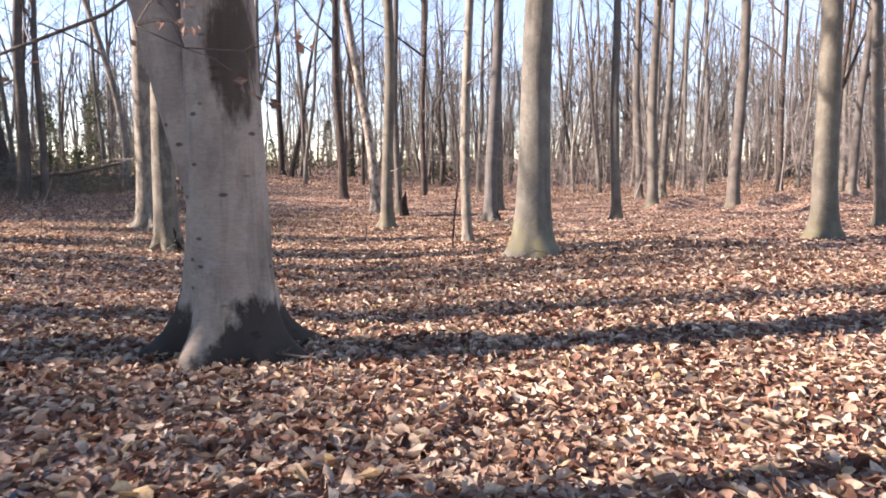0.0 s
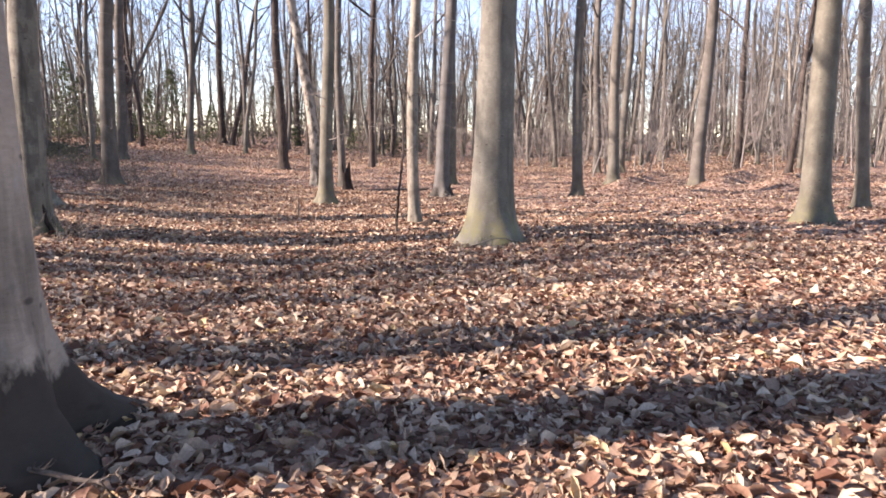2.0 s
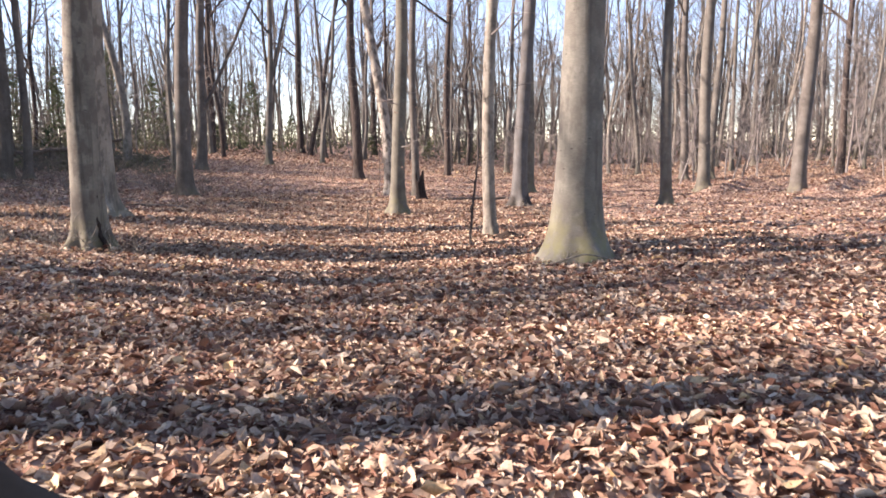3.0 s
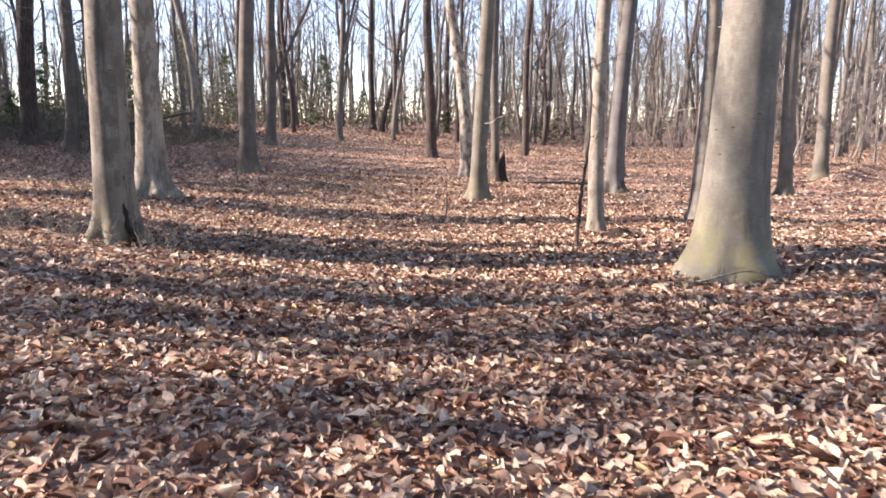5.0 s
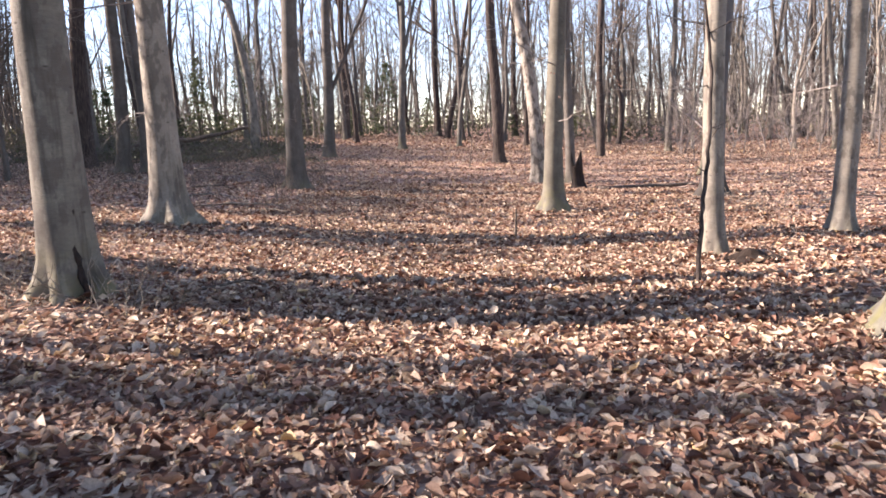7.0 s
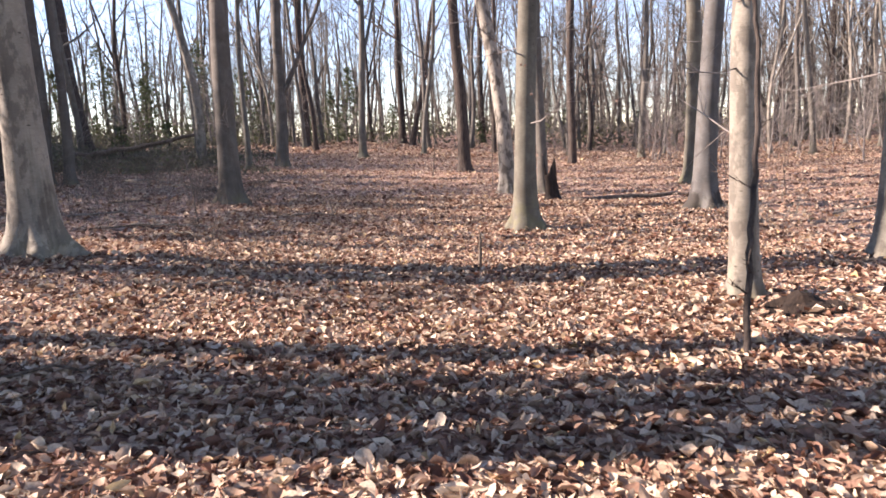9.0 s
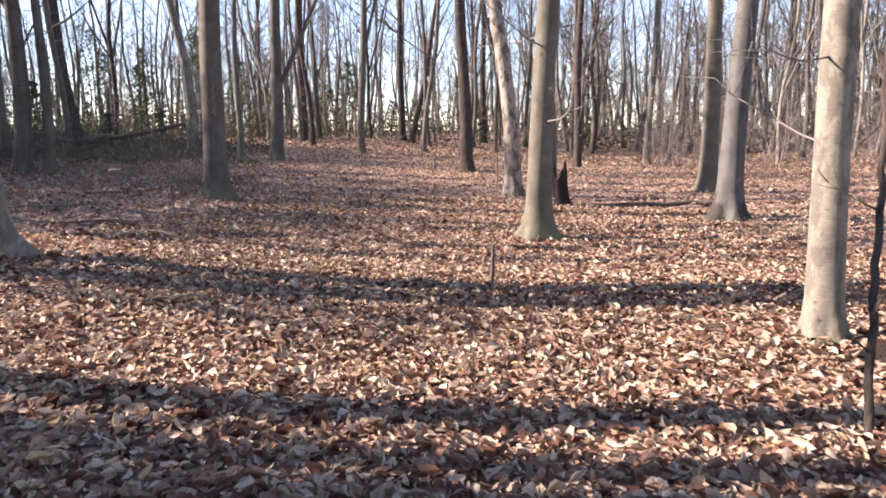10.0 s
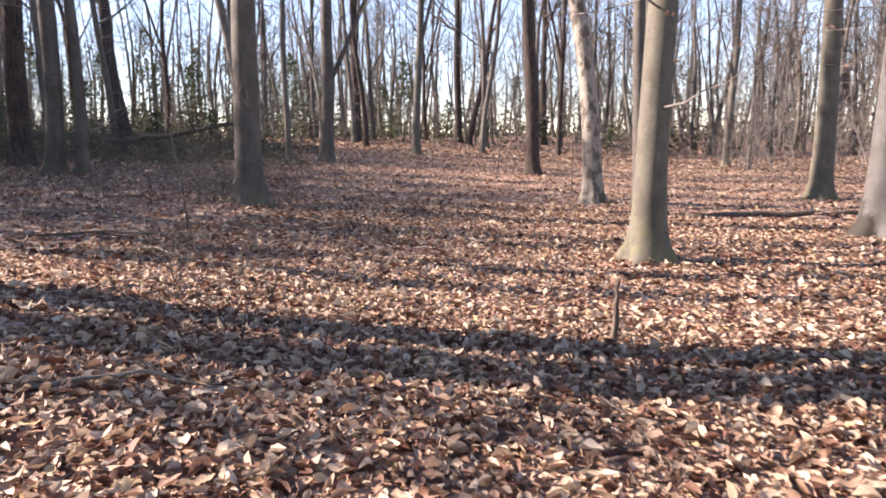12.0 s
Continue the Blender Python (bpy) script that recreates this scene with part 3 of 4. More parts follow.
def build_far_woods():
    """Hundreds of far trunks with their twigs, as one mass."""
    rng = random.Random(5)
    for name, bark, count in (("far_woods", GREYBROWN, 520), ("far_pale_woods", BEECH, 260)):
        V, F = [], []
        made = 0
        while made < count:
            a = rng.uniform(-50, 50)
            d = rng.uniform(80, 200)
            x, y = d * math.sin(radians(a)), d * math.cos(radians(a))
            if a < -2 and rng.random() < 0.25:
                continue
            h, r = rng.uniform(14, 23), rng.uniform(0.10, 0.25)
            z = ground_z(x, y)
            lx, ly = rng.gauss(0, 0.07), rng.uniform(-0.05, 0.05)
            line = [Vector((x + lx * q * h + 0.4 * math.sin(q * 6 + made) - 0.4 * math.sin(made), y + ly * q * h, z - 0.2 + q * h)) for q in (0, 0.15, 0.35, 0.55, 0.75, 1)]
            tube(V, F, line, [r * (1.15 - 0.95 * q) for q in (0, 0.15, 0.35, 0.55, 0.75, 1)], 5)
            for k in range(23 if a > -6 else 19):
                q = rng.uniform(0.12, 0.9)
                p = Vector((x + lx * q * h, y + ly * q * h, z - 0.2 + q * h))
                w = rng.uniform(0, 6.28)
                spray(rng, V, F, p, Vector((math.cos(w), math.sin(w), rng.uniform(0.1, 1.6))), rng.uniform(1.4, 4.4), 0.042)
            made += 1
        tagged(mesh_object(name, V, F, bark), "bare grey trunks and twigs of the distant wood", "woods", kind="stuff")


def build_understorey():
    """Thin saplings between the trunks, too many to count."""
    rng = random.Random(9)
    V, F = [], []
    made = 0
    while made < 360:
        x, y = rng.uniform(-50, 66), rng.uniform(42, 100)
        if (-22 < x < 3 and y < 66) or (0 < x < 12 and y < 50) or (x < 0 and rng.random() < 0.5):
            continue
        h, z = rng.uniform(1.6, 7 if x < 4 else 10.5), ground_z(x, y)
        lx, ly = rng.uniform(-0.1, 0.1), rng.uniform(-0.1, 0.1)
        sx = rng.gauss(0, 0.07)
        line = [Vector((x + (lx * q + sx * math.sin(3 * q)) * h, y + ly * q * h, z - 0.1 + q * h)) for q in (0, 0.3, 0.65, 1)]
        tube(V, F, line, [0.022 * h ** 0.5 * (1.1 - q) for q in (0, 0.3, 0.65, 1)], 4)
        for k in range(int(12 + 2 * h)):
            q = rng.uniform(0.15, 0.95)
            w = rng.uniform(0, 6.28)
            spray(rng, V, F, Vector((x + (lx * q + sx * math.sin(3 * q)) * h, y + ly * q * h, z - 0.1 + q * h)), Vector((math.cos(w), math.sin(w), rng.uniform(0.1, 1.0))), rng.uniform(0.5, 1.3 + 0.16 * h), 0.017)
        made += 1
    tagged(mesh_object("understorey", V, F, FINE_TWIG), "thin bare grey-brown saplings between the trunks", "saplings", kind="stuff")


build_understorey()


def build_thicket():
    """The dull olive scrub that closes the view low down between the far trunks."""
    rng = random.Random(31)
    V, F = [], []
    for c in range(600):
        a, d = rng.uniform(-52, 50), rng.uniform(84, 150)
        near = c % 6 < 2
        if near:
            # closer scrub on the bank to one side
            cx, cy = (rng.uniform(-50, -27), rng.uniform(50, 74)) if c % 6 else (rng.uniform(-33, -20), rng.uniform(41, 56))
        else:
            cx, cy = d * math.sin(radians(a)), d * math.cos(radians(a))
        w, h = rng.uniform(2.5, 6.5), rng.uniform(2.0, 6.5)
        if near:
            w, h = w * 0.5, h * (0.4 if c % 6 else 0.2)
        z = ground_z(cx, cy)
        for k in range(110):
            q, s = rng.uniform(0, 6.28), w * math.sqrt(rng.random())
            top = h * (1 - (s / w) ** 2) ** 0.5 * rng.uniform(0.02, 1)
            leaf_faces(V, F, Vector((cx + s * math.cos(q), cy + s * math.sin(q), z + top)), rng, rng.uniform(0.12, 0.25) if near else rng.uniform(0.2, 0.55))
    tagged(mesh_object("far_thicket", V, F, THICKET, None, False), "dull olive and brown scrub under the distant trees", "scrub", kind="stuff")


build_thicket()
build_far_woods()


def conifer(x, y, height, seed):
    """A young evergreen: stem with drooping whorls of needle sprays."""
    rng = random.Random(seed)
    top = new("young_conifer")
    top.location = (x, y, ground_z(x, y))
    V, F = [], []
    tube(V, F, [Vector((0, 0, -0.1)), Vector((0.05, 0, height * 0.5)), Vector((0, 0.03, height))], [0.06, 0.04, 0.01], 6)
    mesh_object("trunk", V, F, OAK, top)
    V, F = [], []
    for k in range(int(height * 34)):
        h = height * (0.08 + 0.9 * rng.random())
        reach = (1 - h / height) * height * 0.36 + 0.15
        a = rng.uniform(0, 6.28)
        for j in range(4):
            q = reach * rng.uniform(0.25, 1)
            p = Vector((q * math.cos(a) + rng.uniform(-.15, .15), q * math.sin(a) + rng.uniform(-.15, .15), h - 0.18 * q + rng.uniform(-.1, .1)))
            leaf_faces(V, F, p, rng, rng.uniform(0.12, 0.28))
    c = mesh_object("crown", V, F, NEEDLES, top, False)
    return tagged(top, "small dark green conifer among bare trunks", "conifer", "young evergreens at the wood's edge")


rng = random.Random(77)
for i in range(16):
    conifer(-52 + i * 3.6 + rng.uniform(-2, 2), rng.uniform(72, 98), rng.uniform(2.2, 5.0), 500 + i)
for i, (x, y, h) in enumerate([(-30, 44, 2.6), (-34, 47, 3.2), (-26.5, 49, 2.2), (-37, 56, 4.2), (-29, 58, 2.4)]):
    conifer(x, y, h, 530 + i)


for i, (x, y, h) in enumerate([(-44, 66, 7.0), (-39, 72, 8.0), (-35, 65, 5.5), (-47, 78, 8.5), (-30, 76, 6.0), (-26, 84, 5.5), (-41, 60, 4.5), (-52, 70, 7.5), (-33, 70, 9.0), (-37, 78, 10.5), (-44, 72, 10.0), (-28, 68, 7.0), (-49, 64, 9.0), (-22, 78, 7.5), (-14, 92, 7.0), (-6, 96, 6.0)]):
    conifer(x, y, h, 560 + i)


# ---- fallen wood, stump, stake, vine ----
def stick(name, pts, r, bark, label, category, sides=8, branches=0, seed=1, parent=None):
    rng = random.Random(seed)
    V, F = [], []
    pts = [Vector(p) for p in pts]
    fine = []
    for a, b in zip(pts, pts[1:]):
        for k in range(4):
            p = a.lerp(b, k / 4)
            fine.append(p + Vector((rng.uniform(-1, 1), rng.uniform(-1, 1), rng.uniform(-1, 1))) * r * 0.5)
    fine.append(pts[-1])
    n = len(fine) - 1
    tube(V, F, fine, [r * (1 - 0.55 * i / n) for i in range(n + 1)], sides)
    ends = [tuple(range(sides))[::-1], tuple(range(n * sides, n * sides + sides))]
    F.extend(ends)
    for k in range(branches):
        p = fine[rng.randint(1, n)]
        grow(rng, V, F, p, Vector((rng.uniform(-1, 1), rng.uniform(-1, 1), rng.uniform(0, 0.6))), r * rng.uniform(8, 20), r * 0.35, 1)
    ob = mesh_object(name, V, F, bark, parent)
    return ob if parent else tagged(ob, label, category)


def on_ground(x, y, up=0.0):
    return (x, y, ground_z(x, y) + up)


def stump():
    rng = random.Random(8)
    top = new("broken_stump")
    top.location = on_ground(-1.66, 33.0)
    V, F = [], []
    sides = 14
    for i, h in enumerate((-0.1, 0.05, 0.2, 0.45, 0.7, 0.95)):
        for k in range(sides):
            w = 6.283 * k / sides
            q = 0.17 + 0.12 * math.exp(-h * 6) + 0.03 * math.cos(3 * w)
            hh = h + (0.22 * math.sin(2.3 * w + 1) + rng.uniform(-0.12, 0.12) if i == 5 else 0)
            V.append((q * math.cos(w) - 0.08 * h, q * math.sin(w), hh))
    for i in range(5):
        for k in range(sides):
            a, b = i * sides + k, i * sides + (k + 1) % sides
            F.append((a, b, b + sides, a + sides))
    V.append((-0.08, 0, 0.45))
    F.extend([(5 * sides + k, 5 * sides + (k + 1) % sides, len(V) - 1) for k in range(sides)])
    mesh_object("stump_body", V, F, DARKWET, top)
    return tagged(top, "dark charred-looking broken stump with a jagged top", "stump")


stump()
stick("fallen_log", [on_ground(-1.0, 32.9, 0.03), on_ground(0.4, 33.4, 0.06), on_ground(1.4, 33.8, 0.02), on_ground(3.1, 34.7, 0.05)], 0.10, DEADWOOD, "long brown fallen log half sunk in leaves", "log", seed=3)
def windthrow():
    top = new("windthrown_tree")
    top.location = on_ground(-24.6, 42.6)
    z = top.location.z
    stick("log", [(-2.6, 2.4, 0.42 - z), (-0.9, 2.9, 0.68 - z), (0.9, 3.5, 0.95 - z), (3.75, 4.55, 1.42 - z)], 0.19, DEADWOOD, "", "", 10, 0, 5, top)
    stick("snapped_limb", [(-1.9, 2.6, 0.5 - z), (-2.1, 2.6, 0.2 - z), (-2.4, 2.5, -0.3)], 0.1, DEADWOOD, "", "", 8, 0, 6, top)
    return tagged(top, "dark windthrown trunk lodged against a standing beech", "fallen tree")


windthrow()


def bramble_heap(x, y, w, h, count, seed):
    """A tangled heap of dull bramble leaves and stems."""
    rng = random.Random(seed)
    V, F = [], []
    for k in range(count):
        q, s = rng.uniform(0, 6.28), w * math.sqrt(rng.random())
        px, py = x + s * math.cos(q), y + s * math.sin(q)
        leaf_faces(V, F, Vector((px, py, ground_z(px, py) + h * (1 - (s / w) ** 2) ** 0.5 * rng.uniform(0.03, 1))), rng, rng.uniform(0.10, 0.22))
    return tagged(mesh_object("bramble_heap", V, F, THICKET, None, False), "dull olive bramble tangle on the bank", "bramble", kind="stuff")


bramble_heap(-27.2, 44.6, 2.0, 0.8, 600, 61)
bramble_heap(-30.5, 47.0, 2.6, 0.8, 600, 62)
bramble_heap(-24.3, 50.5, 2.2, 0.6, 400, 63)
bramble_heap(-20.5, 42.5, 1.6, 0.45, 300, 64)
bramble_heap(-34.0, 45.0, 3.0, 1.1, 800, 65)
stick("wooden_stake", [on_ground(-2.35, 22.1, -0.1), on_ground(-2.34, 22.1, 0.25), on_ground(-2.33, 22.11, 0.52)], 0.035, DEADWOOD, "weathered upright wooden stake in the leaves", "stake", seed=7)


# the thin dark sapling in front of the slim beech
stick("sapling", [on_ground(0.245, 17.59, -0.08), on_ground(0.25, 17.61, 0.15), (0.295, 17.78, -0.02), (0.33, 17.92, 0.35), (0.395, 18.07, 0.78), (0.41, 18.2, 1.44), (0.37, 18.26, 2.0), (0.27, 18.3, 2.8), (0.2, 18.36, 3.9)], 0.029, OAK, "thin dark bare sapling bent before a pale beech", "sapling", 8, 5, 9)
stick("fallen_branch", [on_ground(-1.55, 5.9, 0.10), on_ground(-1.1, 5.75, 0.09), on_ground(-0.62, 5.2, 0.03)], 0.014, TWIG, "thin pale fallen branch on the leaves", "branch", 6, 3, 11)
stick("fallen_branch", [on_ground(1.45, 14.85, 0.05), on_ground(1.95, 14.8, 0.2), on_ground(2.5, 14.9, 0.04)], 0.017, BLEACHED, "bleached bent branch at the foot of a beech", "branch", 6, 3, 12)
stick("fallen_branch", [on_ground(-2.6, 21.0, 0.02), on_ground(-2.2, 20.2, 0.05)], 0.012, TWIG, "thin pale fallen branch on the leaves", "branch", 6, 2, 13)
stick("fallen_branch", [on_ground(-0.9, 12.2, 0.03), on_ground(-0.55, 12.25, 0.05)], 0.016, BLEACHED, "short bleached stick among leaves", "branch", 6, 0, 14)


def brush(x, y, radius, count, seed, up=0.5):
    """Thin dry stems in a loose tangle."""
    rng = random.Random(seed)
    V, F = [], []
    for k in range(count):
        a, q = rng.uniform(0, 6.28), radius * math.sqrt(rng.random())
        p = Vector(on_ground(x + q * math.cos(a), y + q * math.sin(a), 0))
        grow(rng, V, F, p, Vector((rng.uniform(-1, 1), rng.uniform(-1, 1), rng.uniform(0.2, 1.2))), rng.uniform(0.3, 1.0) * up * 2, 0.006, 1)
    return tagged(mesh_object("brushwood", V, F, BLEACHED if seed % 2 else TWIG), "loose tangle of thin dry twigs on the leaves", "brushwood", kind="stuff")


brush(-6.6, 15.2, 1.0, 40, 1, 0.35)
brush(-9.6, 20.6, 1.2, 40, 3, 0.35)
brush(-10.0, 29.4, 1.6, 40, 2, 0.5)
brush(-13.5, 33.0, 3.0, 70, 5, 0.6)
brush(-22, 41, 5.0, 120, 6, 0.8)
brush(-17, 25, 3.5, 60, 8, 0.6)
brush(-13, 27, 3.5, 70, 14, 0.5)
brush(-17, 31, 4, 80, 16, 0.6)
brush(3.0, 27.0, 1.2, 30, 7, 0.4)
brush(-29.5, 44, 3.5, 110, 18, 1.0)
brush(-26, 46.5, 3.0, 70, 20, 0.8)
brush(6.0, 44.0, 5.0, 80, 10, 0.6)
brush(-5.5, 22.0, 1.2, 22, 12, 0.45)
brush(-20, 37, 4.0, 110, 22, 0.7)
brush(-15, 39, 4.0, 90, 24, 0.5)
brush(-24, 34, 4.0, 90, 26, 0.6)
brush(-8.5, 24.0, 2.0, 34, 28, 0.3)
brush(-10.5, 30.8, 1.3, 50, 30, 0.6)
brush(-5.3, 15.1, 0.7, 26, 31, 0.3)
brush(14, 55, 8.0, 150, 32, 0.9)
brush(1, 60, 8.0, 150, 34, 0.8)
brush(26, 52, 7.0, 130, 36, 1.0)
bramble_heap(-16.0, 42.5, 1.6, 0.4, 260, 66)
bramble_heap(-19.0, 45.0, 2.4, 0.6, 420, 67)


# no opening: a dark raised strip paints the shade inside the cleft
stick("bark_cleft", [(0.36, -0.22, -0.02), (0.24, -0.17, 0.25), (0.19, -0.15, 0.55), (0.18, -0.13, 0.95)], 0.045, DARKWET, "", "", 6, 0, 15, hollow_beech)
stick("grey_branch_stub", [on_ground(-2.02, 3.25, 0.02), on_ground(-1.98, 3.42, 0.05), on_ground(-1.94, 3.6, 0.03)], 0.03, GREYWOOD, "short weathered blue-grey branch stub among leaves", "branch", 7, 0, 16)
stick("fallen_branch", [on_ground(-1.3, 5.55, 0.02), on_ground(-1.16, 5.62, 0.1), on_ground(-1.02, 5.75, 0.2)], 0.006, TWIG, "thin pale stem leaning out of the leaves", "branch", 5, 0, 17)
stick("fallen_branch", [on_ground(-7.4, 15.6, 0.03), on_ground(-6.8, 15.2, 0.06), on_ground(-6.2, 14.9, 0.03)], 0.018, BLEACHED, "bleached fallen branch by a beech foot", "branch", 6, 3, 18)
stick("fallen_branch", [on_ground(-9.6, 24.6, 0.04), on_ground(-8.8, 24.9, 0.07), on_ground(-8.0, 25.0, 0.03)], 0.03, BLEACHED, "bleached fallen branch on the shaded floor", "branch", 6, 2, 19)


def scattered_branches():
    """Bleached and brown limbs that lie about on the rough floor beside the hollow."""
    rng = random.Random(88)
    for k, (x, y, length) in enumerate(((-7.7, 23.4, 1.3), (-9.4, 24.2, 1.6), (-11.2, 26.3, 2.2), (-7.0, 27.6, 1.5), (-12.6, 29.2, 2.4), (-14.4, 34.5, 2.8), (-17.2, 37.0, 3.0), (-12.0, 36.6, 2.2), (-16.5, 30.4, 2.6), (4.6, 20.6, 1.6), (6.2, 24.4, 2.2), (8.0, 20.6, 1.8), (5.4, 29.0, 2.4), (-4.6, 16.2, 0.9), (-5.1, 19.6, 1.0), (3.6, 16.4, 1.1))):
        a = rng.uniform(-0.6, 0.6)
        dx, dy = math.cos(a) * length / 2, math.sin(a) * length / 2
        pale = k % 3 != 1
        stick("fallen_branch", [on_ground(x - dx, y - dy, 0.03), on_ground(x + rng.uniform(-.1, .1), y + 0.12 * length, 0.10), on_ground(x + dx, y + dy, 0.04)], 0.010 + 0.008 * length, BLEACHED if pale else DEADWOOD, "bleached crooked fallen branch on the leaves" if pale else "brown crooked fallen branch on the leaves", "branch", 6, 3, 200 + k)


scattered_branches()


def dirt_mound(x, y, w, h, seed):
    """A small near-black lump that stands in for something dark on the floor."""
    bm = bmesh.new()
    bmesh.ops.create_grid(bm, x_segments=22, y_segments=22, size=1.0)
    for v in bm.verts:
        q = math.hypot(v.co.x, v.co.y)
        px, py = x + v.co.x * w, y + v.co.y * w * 0.6
        lump = 0.7 + 0.6 * noise.noise((px * 3, py * 3, seed)) + 0.3 * noise.noise((px * 9, py * 9, seed))
        v.co = (px, py, ground_z(px, py) - 0.03 + h * max(0.0, 1 - q * q) * lump)
    me = bpy.data.meshes.new("dirt_mound")
    bm.to_mesh(me)
    bm.free()
    me.materials.append(DARK_EARTH)
    return tagged(new("dirt_mound", me), "small near-black stand-in lump among leaves", "soil heap")


# stands in for a dug hole, whose darkness is painted on a raised lump
dirt_mound(1.05, 19.1, 0.55, 0.2, 4)
# stands in for a dark root clump
dirt_mound(-15.9, 44.0, 0.7, 0.3, 9)


def sapling(x, y, pts, r, seed):
    base = Vector(on_ground(x, y))
    line = [base + Vector(p) for p in pts]
    return stick("sapling", line, r, TWIG, "thin bare arching sapling in the leaves", "sapling", 6, 2, seed)


sapling(-8.6, 25.4, [(0, 0, -0.05), (-0.05, 0, 0.8), (-0.2, 0, 1.5), (-0.7, 0, 1.95), (-1.1, 0, 1.8)], 0.014, 40)
sapling(-9.2, 16.4, [(0, 0, -0.05), (0.1, 0, 0.7), (0.35, 0, 1.3), (0.45, 0, 1.9)], 0.013, 41)
sapling(-3.9, 37.5, [(0, 0, -0.05), (0.02, 0, 0.9), (0.0, 0, 2.0), (0.05, 0, 3.0)], 0.02, 42)
sapling(-6.9, 41.5, [(0, 0, -0.05), (0.12, 0, 0.9), (0.2, 0, 2.0), (0.25, 0, 3.4)], 0.025, 43)
sapling(5.0, 34.0, [(0, 0, -0.05), (-0.1, 0, 0.8), (0.1, 0, 1.9)], 0.014, 44)


def hanging_twig():
    """The low twig of the old beech that droops towards the path, with its last leaves."""
    rng = random.Random(15)
    V, F, L, LF = [], [], [], []
    base = Vector(old_beech.location)
    line = [Vector((-1.75, 5.95, 3.4)), Vector((-1.55, 5.2, 3.0)), Vector((-1.45, 4.3, 2.5)), Vector((-1.42, 3.6, 2.12)), Vector((-1.32, 3.2, 1.95)), Vector((-1.08, 3.05, 1.84)), Vector((-0.84, 3.0, 1.82))]
    tube(V, F, [p - base for p in line], [0.011, 0.009, 0.007, 0.005, 0.004, 0.003, 0.002], 5)
    for i in (3, 4, 5, 6, 4, 5, 5, 6, 6):
        p = line[i] - base
        d = Vector((rng.uniform(-0.3, 1), rng.uniform(-0.5, 0.3), rng.uniform(-0.4, 0.3))).normalized()
        q = p + d * rng.uniform(0.12, 0.3)
        tube(V, F, [p, p.lerp(q, 0.5) + Vector((0, 0, 0.02)), q], [0.003, 0.002, 0.0015], 4)
        for _ in range(3):
            leaf_faces(L, LF, q + Vector((rng.uniform(-.06, .06), 0, rng.uniform(-.04, .01))), rng, rng.uniform(0.04, 0.06))
    arm = [Vector((-1.95, 6.0, 3.75)), Vector((-1.6, 4.9, 2.95)), Vector((-1.58, 4.2, 2.4)), Vector((-1.75, 3.9, 2.14)), Vector((-2.17, 3.71, 1.92)), Vector((-2.6, 3.6, 1.78))]
    tube(V, F, [p - base for p in arm], [0.016, 0.014, 0.012, 0.010, 0.008, 0.004], 6)
    for p in (arm[3], arm[4], arm[4].lerp(arm[3], 0.5), arm[5]):
        q = p - base + Vector((rng.uniform(-0.1, 0.1), rng.uniform(-0.1, 0.05), -0.14))
        tube(V, F, [p - base, q], [0.003, 0.0015], 4)
        leaf_faces(L, LF, q, rng, 0.065)
        leaf_faces(L, LF, q + Vector((0.05, 0, 0.02)), rng, 0.055)
    b = mesh_object("branch", V, F, TWIG, old_beech, label="thin drooping side twig")
    mesh_object("clinging_leaves", L, LF, HANGING, old_beech, False, "curled brown leaves on a drooping twig")


hanging_twig()


# ---- fallen leaves ----
def leaf_points(rng, n, size):
    """Outline and midrib of n leaves in their own frames: n x 9 x 3."""
    w = rng.uniform(0.11, 0.34, n)
    fold = rng.uniform(-0.16, 0.46, n)
    curl = rng.uniform(-0.8, 1.5, n)
    twist = rng.uniform(-0.5, 0.5, n)
    u = np.array([0, 0.18, 0.45, 0.76, 1.0, 0.76, 0.45, 0.18, 0.47])
    s = np.array([0, 0.70, 1.0, 0.62, 0, -0.62, -1.0, -0.70, 0.0])
    P = np.zeros((n, 9, 3))
    P[:, :, 0] = u - 0.5
    P[:, :, 1] = s * w[:, None] * (1 + rng.uniform(-0.26, 0.22, (n, 9)))
    P[:, :, 2] = np.abs(s) * fold[:, None] + curl[:, None] * (u - 0.5) ** 2 + twist[:, None] * s * (u - 0.5) + rng.normal(0, 0.04, (n, 9))
    return P * size[:, None, None]


LEAF_TRIS = np.array([(k, (k + 1) % 8, 8) for k in range(8)])


def leaf_turns(rng, n, tilt):
    yaw, ax, t = rng.uniform(0, 2 * np.pi, n), rng.uniform(0, 2 * np.pi, n), np.abs(rng.normal(0, tilt, n)).clip(0, 1.3)
    c, s = np.cos(yaw), np.sin(yaw)
    Z = np.zeros((n, 3, 3))
    Z[:, 0, 0], Z[:, 0, 1], Z[:, 1, 0], Z[:, 1, 1], Z[:, 2, 2] = c, -s, s, c, 1
    k = np.stack([np.cos(ax), np.sin(ax), 0 * ax], -1)
    K = np.zeros((n, 3, 3))
    K[:, 0, 2], K[:, 1, 2], K[:, 2, 0], K[:, 2, 1] = k[:, 1], -k[:, 0], -k[:, 1], k[:, 0]
    R = np.eye(3) + np.sin(t)[:, None, None] * K + (1 - np.cos(t))[:, None, None] * (K @ K)
    return R @ Z


def path_x(y):
    return -0.0075 * np.clip(y, 0, 20) ** 2


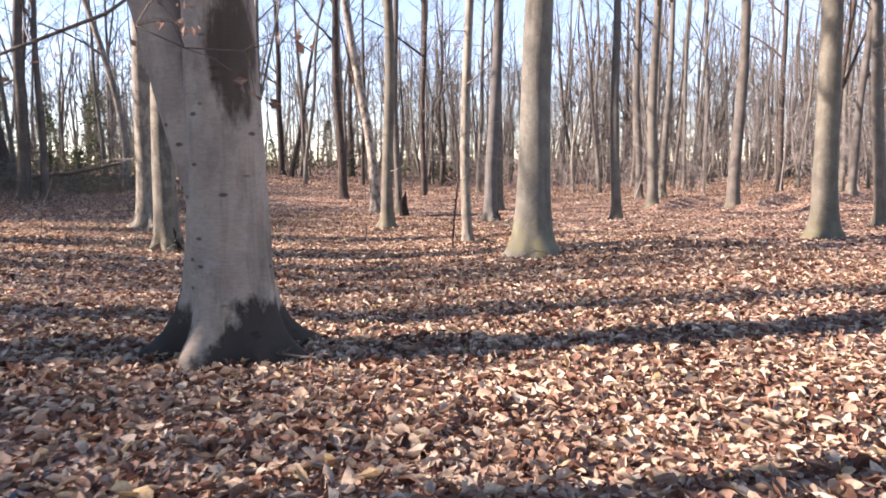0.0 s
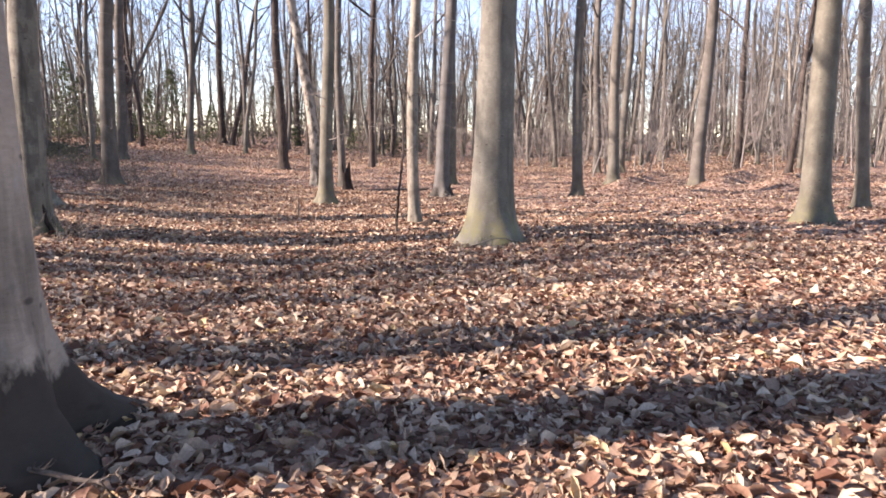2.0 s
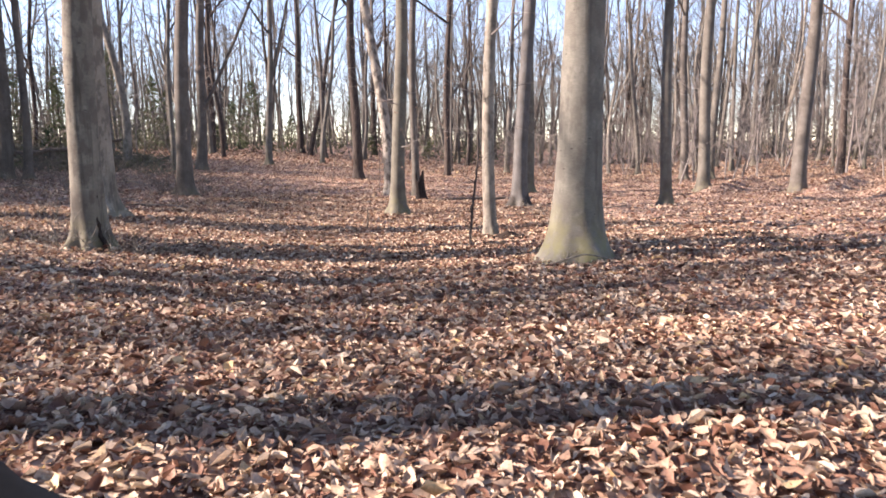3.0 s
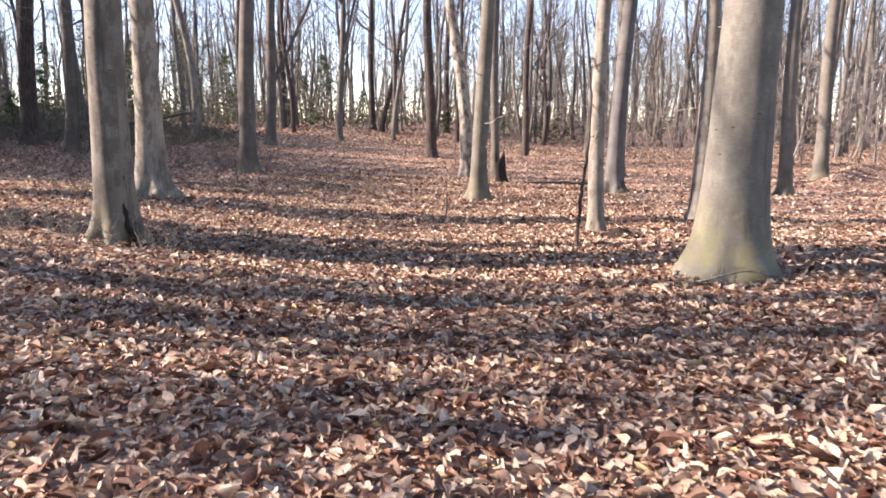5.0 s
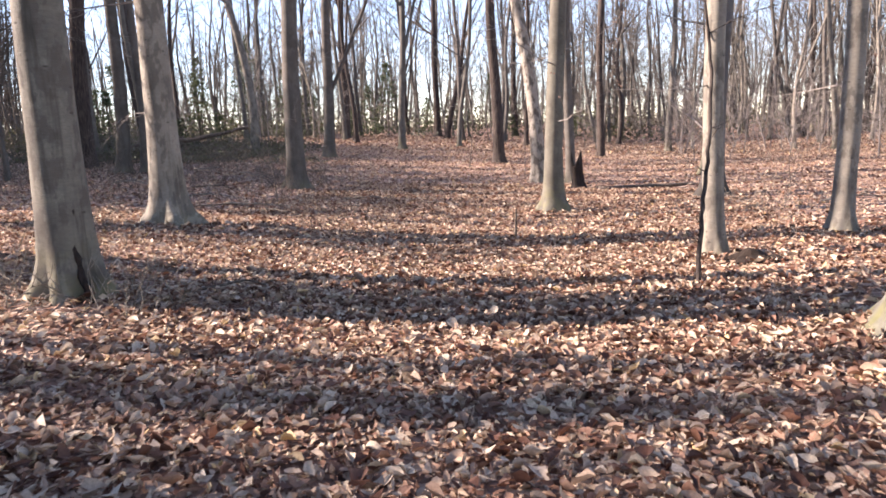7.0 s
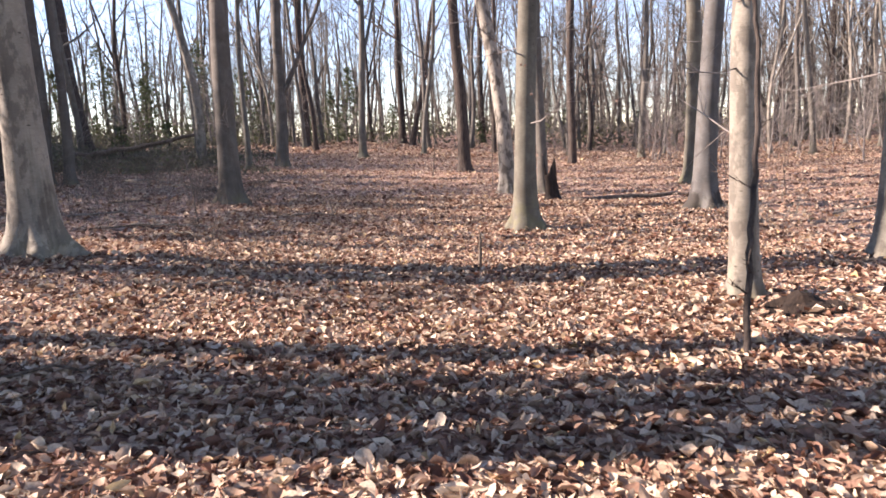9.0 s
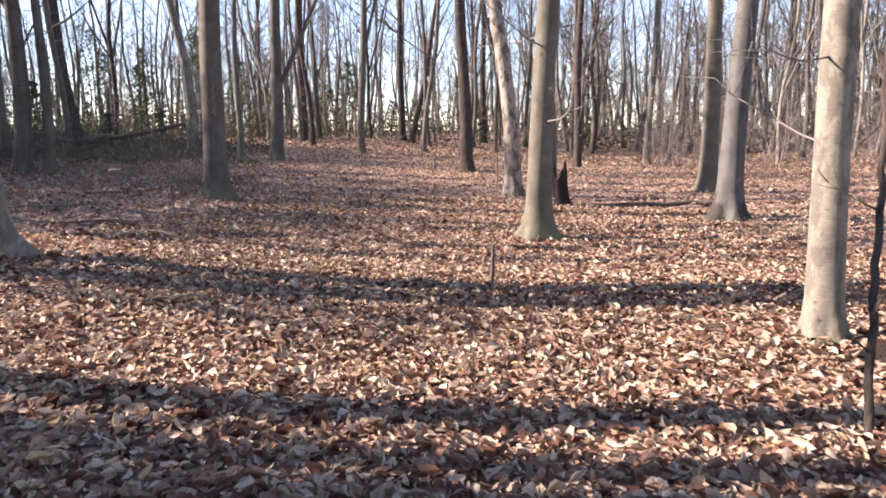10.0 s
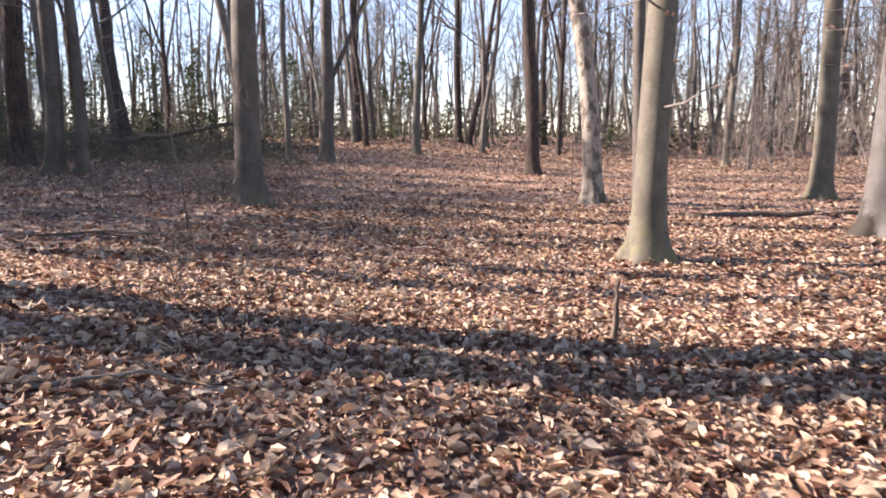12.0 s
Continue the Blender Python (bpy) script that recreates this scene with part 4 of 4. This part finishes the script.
def build_leaves():
    rng = np.random.default_rng(12)
    spots = []
    # (count, x range, y range, least and most distance from the walked line, leaf length)
    for n, x0, x1, y0, y1, near, far, lo, hi in ((78000, -7, 5, 1.2, 23, 0, 3.4, 0.03, 0.16), (80000, -16, 13, 2, 34, 3.4, 9.5, 0.06, 0.16), (70000, -30, 30, 12, 60, 9.5, 60, 0.09, 0.20), (16000, -34, 44, 58, 82, 9.5, 60, 0.2, 0.36)):
        x, y = rng.uniform(x0, x1, n * 6), rng.uniform(y0, y1, n * 6)
        off = np.abs(x - path_x(y)) + 9 * np.maximum(0, y - 33) + np.where(y > 23, 3.5, 0)
        keep = (off >= near) & (off < far + (400 if far > 20 else 0))
        x, y = x[keep][:n], y[keep][:n]
        spots.append((x, y, lo + (hi - lo) * rng.beta(1.5, 2.6, len(x))))
    for i, (x, y, size) in enumerate(spots):
        n = len(x)
        z = np.array([ground_z(a, b) for a, b in zip(x, y)]) + rng.uniform(0.0, 0.05, n)
        P = np.einsum("nij,nkj->nki", leaf_turns(rng, n, 0.54), leaf_points(rng, n, size)) + np.stack([x, y, z], -1)[:, None, :]
        tris = LEAF_TRIS
        if i:
            # away from the walk four facets are enough
            P, tris = P[:, (0, 2, 4, 6, 8)], np.array([(k, (k + 1) % 4, 4) for k in range(4)])
        me = bpy.data.meshes.new("fallen_leaves")
        me.vertices.add(n * P.shape[1])
        me.vertices.foreach_set("co", P.reshape(-1))
        tri = (tris[None] + P.shape[1] * np.arange(n)[:, None, None]).reshape(-1)
        me.loops.add(len(tri))
        me.loops.foreach_set("vertex_index", tri.astype(np.int32))
        me.polygons.add(len(tri) // 3)
        me.polygons.foreach_set("loop_start", np.arange(0, len(tri), 3, dtype=np.int32))
        me.polygons.foreach_set("use_smooth", np.ones(len(tri) // 3, dtype=bool))
        me.update(calc_edges=True)
        me.materials.append(LITTER)
        ob = new("fallen_leaves", me)
        tagged(ob, "thick carpet of dry brown and tan fallen leaves", "leaves", kind="stuff")


build_leaves()


def build_near_leaves():
    """The loose leaves beside the path that can be told apart."""
    rng = np.random.default_rng(33)
    kinds = []
    for k in range(10):
        P = leaf_points(rng, 1, np.array([1.0]))[0]
        me = bpy.data.meshes.new("leaf")
        me.from_pydata([tuple(p) for p in P], [], [tuple(int(i) for i in t) for t in LEAF_TRIS])
        me.materials.append(LITTER)
        kinds.append(me)
    for k in range(300):
        y = rng.uniform(2.6, 21)
        x = path_x(y) + rng.uniform(-1.8, 1.8)
        ob = new("leaf", kinds[k % 10])
        ob.parent = ground
        s = rng.uniform(0.085, 0.14)
        ob.matrix_basis = pose(x, y, ground_z(x, y) + 0.045, rng.normal(0, 18), rng.normal(0, 18), rng.uniform(0, 360)) @ Matrix.Diagonal((s, s, s, 1))


build_near_leaves()
